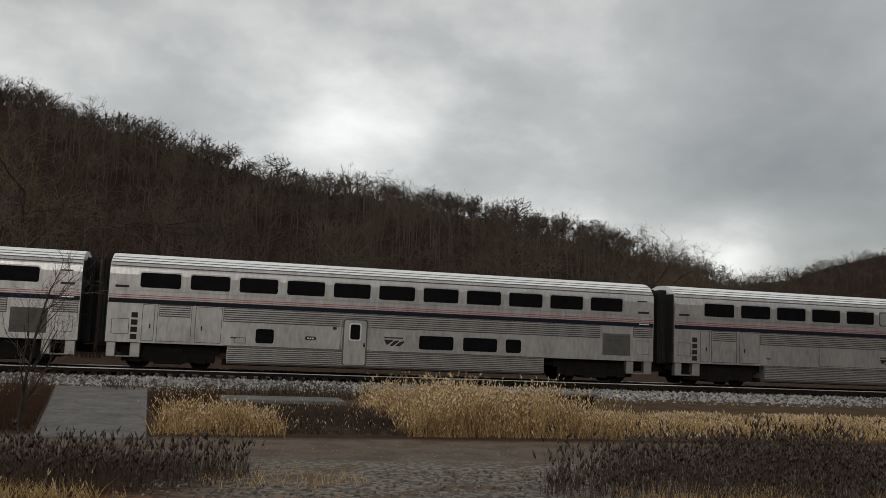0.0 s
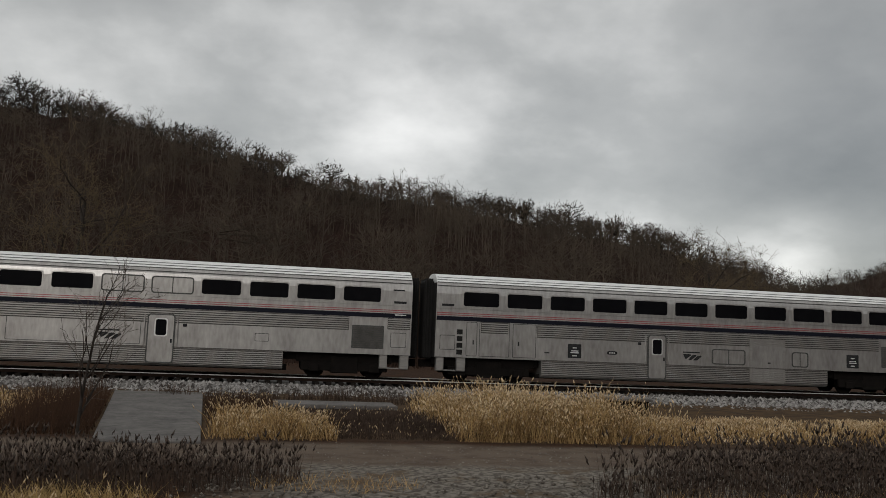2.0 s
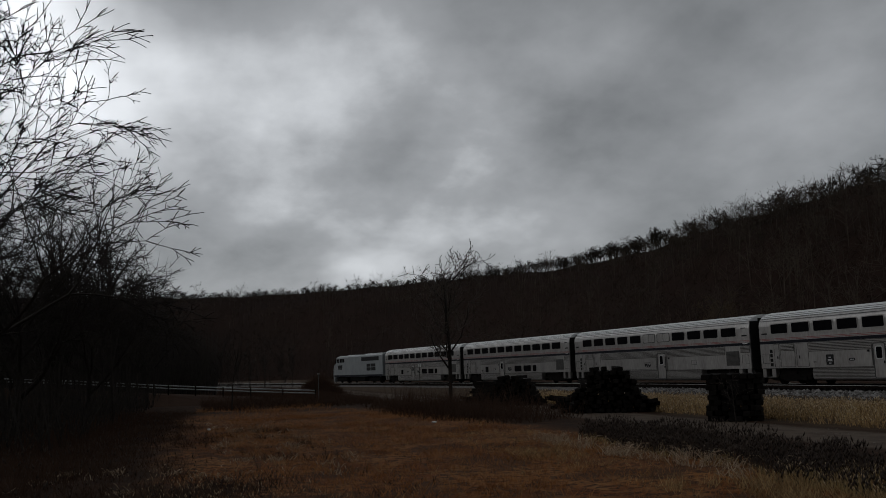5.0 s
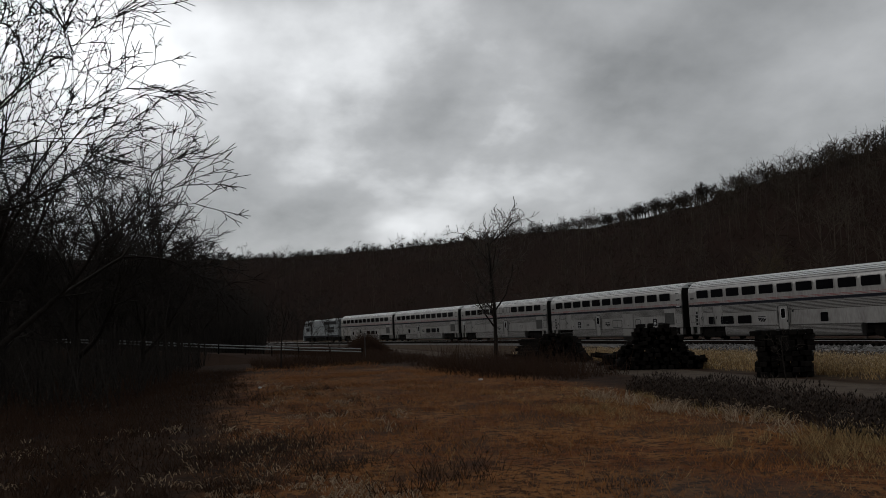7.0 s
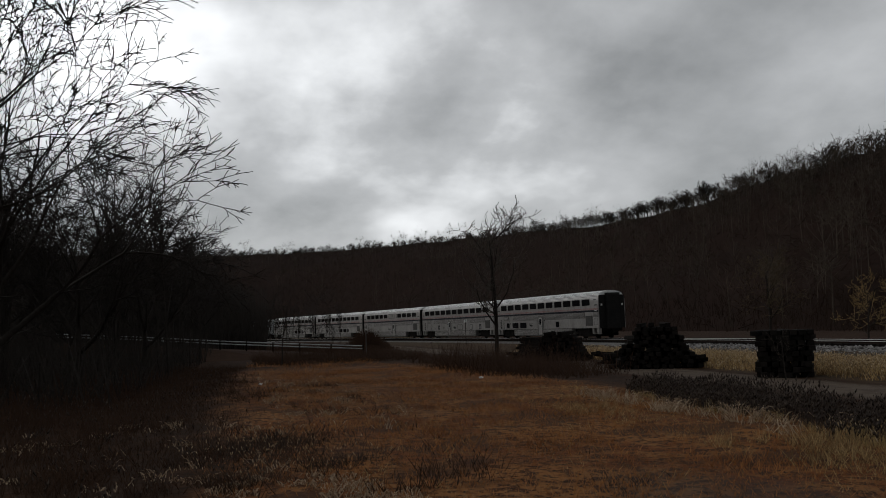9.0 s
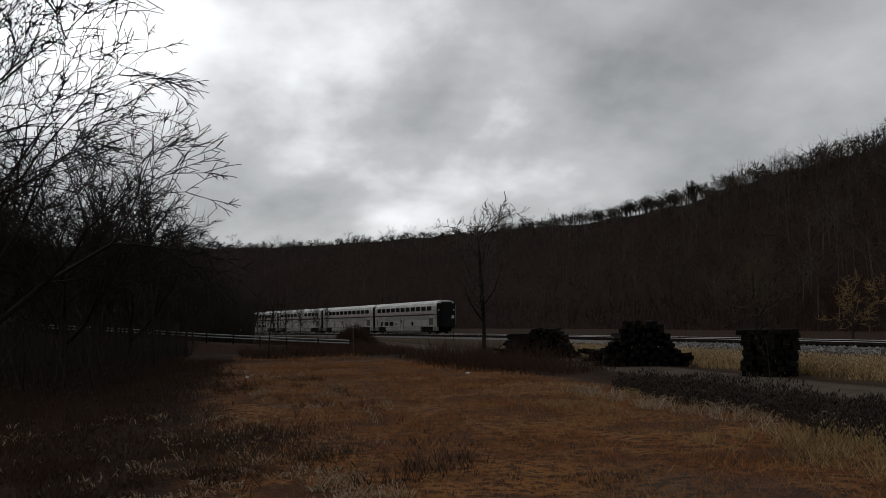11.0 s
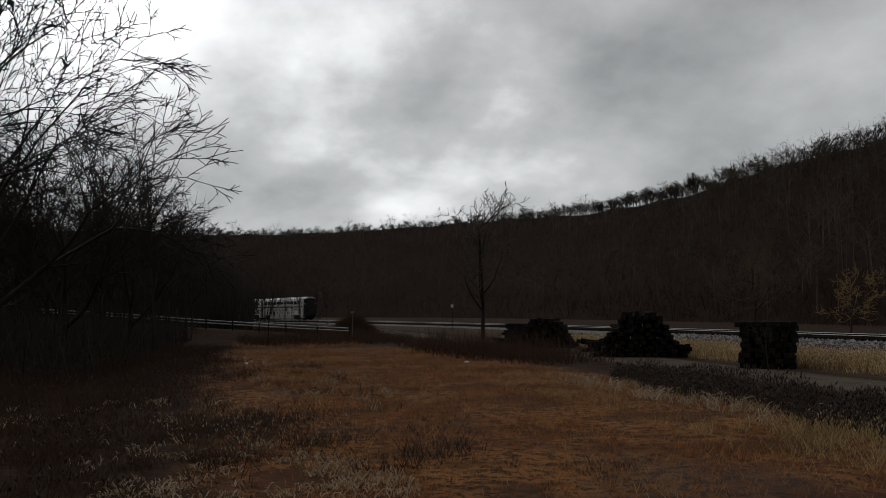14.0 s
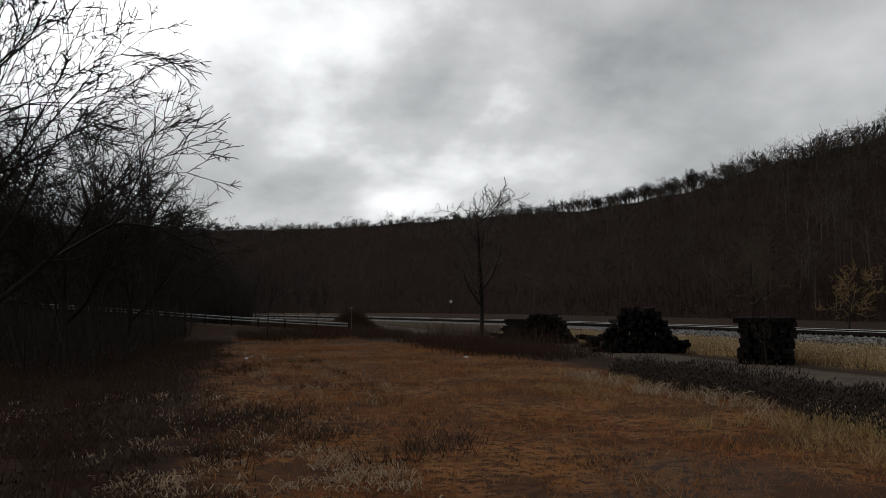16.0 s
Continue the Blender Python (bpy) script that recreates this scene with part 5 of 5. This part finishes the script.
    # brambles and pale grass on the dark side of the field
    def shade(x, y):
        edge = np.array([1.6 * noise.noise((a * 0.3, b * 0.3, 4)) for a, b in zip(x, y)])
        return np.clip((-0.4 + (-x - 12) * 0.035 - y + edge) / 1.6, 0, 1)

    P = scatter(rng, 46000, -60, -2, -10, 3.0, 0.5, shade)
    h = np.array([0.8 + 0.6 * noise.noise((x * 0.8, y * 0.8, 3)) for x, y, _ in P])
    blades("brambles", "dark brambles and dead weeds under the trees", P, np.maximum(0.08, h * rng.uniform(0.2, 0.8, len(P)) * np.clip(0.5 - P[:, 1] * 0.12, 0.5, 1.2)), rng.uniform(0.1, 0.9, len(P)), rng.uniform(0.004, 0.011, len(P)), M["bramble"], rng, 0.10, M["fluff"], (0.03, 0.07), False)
    patch = lambda x, y: np.clip(1.5 - np.hypot((x + 17.2) / 2.6, (y - 0.5) / 1.3) + np.array([noise.noise((a, b, 8)) for a, b in zip(x, y)]), 0, 1)
    P = scatter(rng, 5200, -20.5, -13.5, -1.6, 2.6, 0.3, patch)
    blades("dark_weeds", "low dark weeds on the field", P, rng.uniform(0.05, 0.34, len(P)), rng.uniform(0.2, 1.0, len(P)), rng.uniform(0.004, 0.009, len(P)), M["weed"], rng, 0.12, M["plume"], (0.015, 0.04), False)
    def drifts(seed, level, zoom=0.55):
        def keep(x, y):
            n = np.array([noise.noise((a * zoom, b * zoom * 1.5, seed)) + 0.5 * noise.noise((a * 2.1, b * 2.1, seed)) for a, b in zip(x, y)])
            return np.clip((n - level) * 5, 0, 1)
        return keep

    def curls(n, x0, x1, y0, y1, lo, hi, level, seed, label):
        """Short broad dead leaves, curled over."""
        P = scatter(rng, n, x0, x1, y0, y1, 0.14, drifts(seed, level))
        blades("dead_leaves", label, P, rng.uniform(lo, hi, len(P)), rng.uniform(0.4, 1.8, len(P)), rng.uniform(0.006, 0.014, len(P)), M["curl"], rng)

    curls(9000, -15.0, -7.0, -1.6, 2.4, 0.025, 0.085, 0.0, 61, "pale curled dead leaves over rusty grass")
    curls(4200, -24, -11, -5.0, 1.5, 0.03, 0.13, 0.05, 62, "pale curled leaves among dark brambles")
    curls(4200, -44, -20, 0.8, 4.5, 0.04, 0.17, 0.12, 63, "pale curled leaves along the dark weeds")
    curls(1800, -27, -15, 9.9, 12.0, 0.08, 0.30, -0.1, 64, "pale leaves at the edge of the weeds")
    P = scatter(rng, 11000, -18, -5.5, -4.5, 0.3, 0.22, drifts(71, -0.02))
    blades("dark_weeds", "dark curled dead weeds under foot", P, rng.uniform(0.05, 0.30, len(P)), rng.uniform(0.2, 0.9, len(P)), rng.uniform(0.004, 0.010, len(P)), M["bramble"], rng, 0.15, M["fluff"], (0.02, 0.05), False)
    P = scatter(rng, 9000, -40, -12, -0.5, 4.0, 0.3, drifts(72, 0.16, 0.4))
    blades("dark_weeds", "dark ragged weeds spreading into the field", P, rng.uniform(0.08, 0.36, len(P)), rng.uniform(0.2, 0.9, len(P)), rng.uniform(0.005, 0.011, len(P)), M["bramble"], rng, 0.15, M["fluff"], (0.02, 0.05), False)
    # olive and straw grass before the weeds of the lane
    P = scatter(rng, 15000, -15, -1.2, 10.2, 12.9, 0.35, drifts(81, -0.25))
    blades("olive_grass", "olive and straw grass before the dark weeds", P, rng.uniform(0.06, 0.30, len(P)), rng.uniform(0.3, 1.1, len(P)), rng.uniform(0.004, 0.009, len(P)), M["olive"], rng, 0.15, M["plume"], (0.02, 0.05), False)
    P = scatter(rng, 9000, -15, -3.0, 8.2, 11.2, 0.4, drifts(82, -0.1))
    blades("straw_grass", "golden straw at the edge of the field", P, rng.uniform(0.08, 0.34, len(P)), rng.uniform(0.2, 1.0, len(P)), rng.uniform(0.004, 0.008, len(P)), M["golden"], rng, bent=False)
    P = scatter(rng, 10000, -30, -6.0, 8.0, 11.6, 0.45, drifts(84, -0.1))
    blades("straw_grass", "short tan straw over the field", P, rng.uniform(0.04, 0.14, len(P)), rng.uniform(0.4, 1.4, len(P)), rng.uniform(0.005, 0.010, len(P)), M["golden"], rng, bent=False)
    P = scatter(rng, 5000, 6.0, 14, 9.6, 13.0, 0.35, drifts(83, -0.15))
    blades("straw_grass", "golden straw before the dark weeds of the yard", P, rng.uniform(0.08, 0.34, len(P)), rng.uniform(0.2, 1.0, len(P)), rng.uniform(0.004, 0.008, len(P)), M["golden"], rng, bent=False)
    # dark brush round the small tree and before the far lane
    def ragged(P, lo, hi):
        return np.array([max(lo, hi * (0.45 + 0.9 * noise.noise((x * 0.5, y * 0.5, 31)))) for x, y, _ in P]) * rng.uniform(0.3, 1.0, len(P))

    P = scatter(rng, 11000, -60, -34, 9.8, 18, 0.6, lambda x, y: np.clip(1.4 - np.hypot((x + 46) / 11, (y - 13.6) / 3.0), 0, 1))
    blades("dark_shrubs", "low dark brush round a bare tree", P, ragged(P, 0.3, 2.1), rng.uniform(0.1, 0.9, len(P)), rng.uniform(0.008, 0.02, len(P)), M["bramble"], rng, bent=False)
    P = scatter(rng, 15000, -112, -60, 1.0, 14, 0.8)
    blades("dark_shrubs", "dark brush at the end of the field", P, ragged(P, 0.25, 1.5), rng.uniform(0.1, 0.9, len(P)), rng.uniform(0.01, 0.03, len(P)), M["bramble"], rng, bent=False)
    P = scatter(rng, 5000, -64, -38, 0.5, 9.5, 0.5, lambda x, y: np.clip((-x - 46) / 10, 0, 1))
    blades("straw_grass", "taller rusty grass at the end of the field", P, ragged(P, 0.1, 0.55), rng.uniform(0.2, 0.9, len(P)), rng.uniform(0.006, 0.012, len(P)), M["field"], rng, bent=False)
    # gravel of the yard
    n = 3500
    P = np.column_stack([rng.uniform(-1, 9, n), rng.uniform(9.5, 18.8, n), np.full(n, -0.015)])
    stones("yard_gravel", "scattered pale gravel on the lane", P, rng.uniform(0.012, 0.045, n), M["stone"], rng)
    n = 2500
    P = np.column_stack([rng.uniform(-60, 25, n), rng.uniform(15.6, 19.2, n), np.full(n, -0.015)])
    stones("lane_gravel", "scattered gravel along the lane", P, rng.uniform(0.015, 0.05, n), M["stone"], rng)


def trees():
    # sapling by the ramp
    bare_tree((-3.55, 19.3, -0.05), 3.9, 0.038, 31, "slender bare sapling growing beside the concrete ramp", levels=4, kids=(14, 5, 3, 2), spread=0.5, clear=0.06, up=0.5, shrink=0.5)
    bare_tree((-9.4, 16.6, -0.05), 1.5, 0.02, 32, "small bare shrub beside the lane", levels=3, kids=(6, 4, 2, 2), spread=0.6, clear=0.3, up=0.4)
    bare_tree((-8.0, 15.9, -0.05), 1.7, 0.024, 33, "small forked bare shrub beside the lane", levels=3, kids=(7, 4, 2, 2), spread=0.65, clear=0.3, up=0.4)
    bare_tree((-27.6, 18.4, -0.05), 2.0, 0.03, 34, "dry bare bush leaning on the sleeper stack", levels=3, kids=(8, 4, 2, 2), spread=0.7, clear=0.2, up=0.3)
    # lone tree on the far side of the field
    bare_tree((-56.0, 16.4, -0.05), 10.6, 0.15, 43, "lone bare tree with upswept branches", levels=4, kids=(16, 7, 5, 3), spread=0.68, clear=0.14, up=0.45, shrink=0.45, thin=0.018, wiggle=0.13)
    # large trees over the brambles
    for x, y, h, r, seed, thin, label in (
        (-20.6, -8.0, 14.2, 0.21, 36, 0.0125, "large bare tree with wide arching limbs"),
        (-28.5, -7.2, 14.0, 0.20, 37, 0.0150, "large bare spreading tree at the wood's edge"),
        (-38.0, -6.2, 12.0, 0.17, 38, 0.0150, "bare branching tree at the wood's edge"),
        (-49.0, -4.8, 11.0, 0.15, 39, 0.0180, "bare branching tree in the belt of trees"),
    ):
        bare_tree((x, y, -0.1), h, r, seed, label, "bark", grow_forks, thin=thin, depth=7 if x > -30 else 6)
    rng = np.random.RandomState(51)
    # belt of trees that runs away from the large tree
    protos = proto_trees(8, 13, 220, 13, 0.011, 0.006, 0.0028)
    n = 190
    u = rng.uniform(0, 1, n)
    x = -34 - 115 * u
    y = -3.6 + 4.6 * u - rng.uniform(0.0, 22, n) * (0.5 + 0.5 * u)
    h = rng.uniform(8.5, 12.5, n)
    plant_woods("belt_woods", "dark bare trees and thicket along the field's edge", protos, np.column_stack([x, y, np.full(n, -0.1)]), h, M["bark"], 8, 0.8)
    n = 60
    x, y = rng.uniform(-160, -90, n), np.zeros(n)
    az = 90.0 - 6.5 * rng.uniform(0, 1, n) ** 1.9
    y = -x / np.tan(np.radians(az))
    plant_woods("thin_woods", "thin young trees before the line", protos, np.column_stack([x, y, np.full(n, -0.1)]), rng.uniform(4, 9, n), M["bark"], 9, 0.55)
    bare_tree((-59.9, 2.8, -0.05), 5.2, 0.05, 44, "slim bare young tree at the end of the field", "bark", levels=3, kids=(8, 4, 2, 2), spread=0.4, clear=0.4, up=0.5)
    # thick growth between the side road and the line
    n = 3000
    a, r = np.radians(88.3 + 19 * rng.uniform(0, 1, n)), rng.uniform(92, 116, n)
    P = np.column_stack([-np.sin(a) * r, np.cos(a) * r, np.full(n, -0.05)])
    blades("understorey", "dark thick growth beside the railway", P, rng.uniform(3.0, 8.5, n), rng.uniform(0.02, 0.25, n), rng.uniform(0.05, 0.13, n), M["bark"], rng, bent=False)
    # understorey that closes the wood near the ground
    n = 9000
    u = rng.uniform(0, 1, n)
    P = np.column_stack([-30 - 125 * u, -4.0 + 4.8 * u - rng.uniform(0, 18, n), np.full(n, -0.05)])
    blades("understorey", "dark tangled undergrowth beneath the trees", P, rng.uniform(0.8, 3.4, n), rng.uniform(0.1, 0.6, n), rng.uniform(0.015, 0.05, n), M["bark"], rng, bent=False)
    # trees at the foot of the slope behind the line
    for i, (x, y, h, lab, tw) in enumerate(((-13.5, 62, 15.2, "bare spreading olive-brown tree behind the railway", "pale_twig"), (-37, 64, 11.0, "bare tree behind the railway", "twig"), (-52, 68, 11, "bare tree behind the railway", "twig"), (44, 84, 14.5, "pale bare tree behind the railway", "pale_twig"), (50, 86, 11.5, "pale bare tree behind the railway", "pale_twig"), (84, 104, 10.0, "bare tree behind the railway", "pale_twig"), (-95, 62, 10.0, "bare tree with pale twigs behind the railway", "pale_twig"))):
        bare_tree((x, y, -0.2), h, 0.18, 60 + i, lab, tw, levels=5, kids=(13, 7, 5, 3), spread=0.7, clear=0.15, up=0.35, shrink=0.52, thin=0.013)
    bare_tree((-62.5, 49.6, -0.2), 6.0, 0.09, 45, "olive-green bare bush at the foot of the hill", "olive", levels=4, kids=(14, 7, 5, 3), spread=0.7, clear=0.1, up=0.35, shrink=0.5, thin=0.012)
    t = bare_tree((-27.0, 60.5, -0.2), 13.2, 0.17, 71, "small tree still holding withered brown leaves", levels=4, kids=(12, 7, 5, 3), spread=0.75, clear=0.15, up=0.3, shrink=0.5, thin=0.012)
    n = 1100
    a, r, z = rng.uniform(0, 6.28, n), 4.4 * np.sqrt(rng.uniform(0, 1, n)), rng.uniform(3.0, 12.8, n)
    r *= np.clip(1.2 - np.abs(z - 7.6) / 6.5, 0.2, 1)
    P = np.column_stack([np.cos(a) * r, np.sin(a) * r, z])
    P += np.array([[noise.noise((q[0], q[1], q[2])) * 1.5, 0, 0] for q in P])
    d = rng.normal(0, 0.2, (n, 3))
    v, f = spikes(P, P + d, np.full(n, 0.07))
    part("foliage", fast_mesh("foliage", v, f, M["leaf"]), None, t, "sparse withered brown leaves")
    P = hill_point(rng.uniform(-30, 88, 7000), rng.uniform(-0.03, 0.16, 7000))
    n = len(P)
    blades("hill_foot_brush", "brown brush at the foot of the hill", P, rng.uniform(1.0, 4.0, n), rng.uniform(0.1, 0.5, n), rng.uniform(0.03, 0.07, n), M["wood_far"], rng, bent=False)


def far_details():
    # guard rail on the rising bank of the side road
    ends = [(75, 82.2, -1.04), (77, 86.2, -0.79), (79, 91.1, -0.43), (80, 96.4, 0.03), (81, 100.5, 0.32)]
    pts = []
    for r, az, el in ends:
        a = radians(az)
        pts.append(Vector((-math.sin(a) * r, math.cos(a) * r, 2.2 + r * math.tan(radians(el)))))
    bank = thing("road_bank", "dark overgrown bank of the side road", "bank", kind="structure")
    vs, fs = [], []
    for p in pts:
        d = Vector((p.x, p.y, 0)).normalized()
        for off, z in ((-6, -0.2), (-1.0, p.z - 0.8), (6, p.z - 0.8), (16, -0.2)):
            q = p + d * off
            vs.append((q.x, q.y, max(z, -0.2 if off in (-6, 16) else 0.02)))
    for i in range(len(pts) - 1):
        for j in range(3):
            a = i * 4 + j
            fs.append((a, a + 4, a + 5, a + 1))
    part("earth", mesh_from("earth", vs, fs, M["bramble"]), None, bank)
    gr = thing("guard_rail", "two-rail galvanised steel guard rail on dark posts", "guard rail")
    for a, b in zip(pts, pts[1:]):
        d = Vector((a.x, a.y, 0)).normalized()
        for drop in (0.04, 0.27):
            bm = bmesh.new()
            cylinder(bm, a - Vector((0, 0, drop)), b - Vector((0, 0, drop)), 0.048, 8)
            part("beam", bm, M["galv"], gr, "round steel rail")
        n = int((b - a).length / 1.9)
        for i in range(n):
            p = a.lerp(b, i / n) - d * 0.09
            part("post", boxes(((p.x - 0.05, p.y - 0.05, p.z - 1.1), (p.x + 0.05, p.y + 0.05, p.z + 0.03))), M["tie"], gr)
    # posts and signs
    def post(x, y, h, label, sign=None):
        t = thing("sign_post", label, "post")
        bm = bmesh.new()
        cylinder(bm, (x, y, -0.1), (x, y, h), 0.035, 8)
        part("pole", bm, M["concrete"] if h < 2.5 else M["railside"], t)
        if sign:
            w, hh = sign
            part("sign", boxes(((x - 0.03, y - w / 2, h - hh), (x + 0.03, y + w / 2, h)), bevel=0.01), M["white"], t, "small pale sign")
        return t
    post(-73.3, 10.3, 2.2, "thin pale post beside the side road", (0.16, 0.1))
    post(-98.0, 25.2, 2.9, "small white marker post by the line", (0.3, 0.35))
    # dark bush by the crossing
    rng = np.random.RandomState(77)
    n = 2600
    P = np.column_stack([rng.normal(-96, 1.4, n), rng.normal(13.6, 1.2, n), np.full(n, -0.05)])
    blades("dark_bush", "dark rounded bush beside the crossing", P, np.maximum(0.3, 3.0 - np.hypot(P[:, 0] + 96, P[:, 1] - 13.6) * 0.9) * rng.uniform(0.6, 1, n), rng.uniform(0.1, 0.5, n), rng.uniform(0.02, 0.05, n), M["bramble"], rng, bent=False)


def litter_bits():
    """Pale scraps lying on the field."""
    for k, (x, y) in enumerate(((-36.4, 9.9), (-39.0, 0.9))):
        r = random.Random(k)
        bm = bmesh.new()
        bmesh.ops.create_icosphere(bm, subdivisions=1, radius=0.11)
        for v in bm.verts:
            v.co = Vector((v.co.x * r.uniform(1.0, 1.6), v.co.y * r.uniform(0.8, 1.2), v.co.z * 0.45))
        me = bpy.data.meshes.new("stone")
        bm.to_mesh(me)
        bm.free()
        me.materials.append(M["white"])
        ob = new("stone", me)
        ob.location = (x, y, 0.03)
        tagged(ob, "pale flat stone lying in the grass", "stone", "stones on the field")


ground()
hills()
unseen_hill()
railway()
train()
slab()
piles()
trees()
far_details()
woods()
meadow()
litter_bits()
motions()
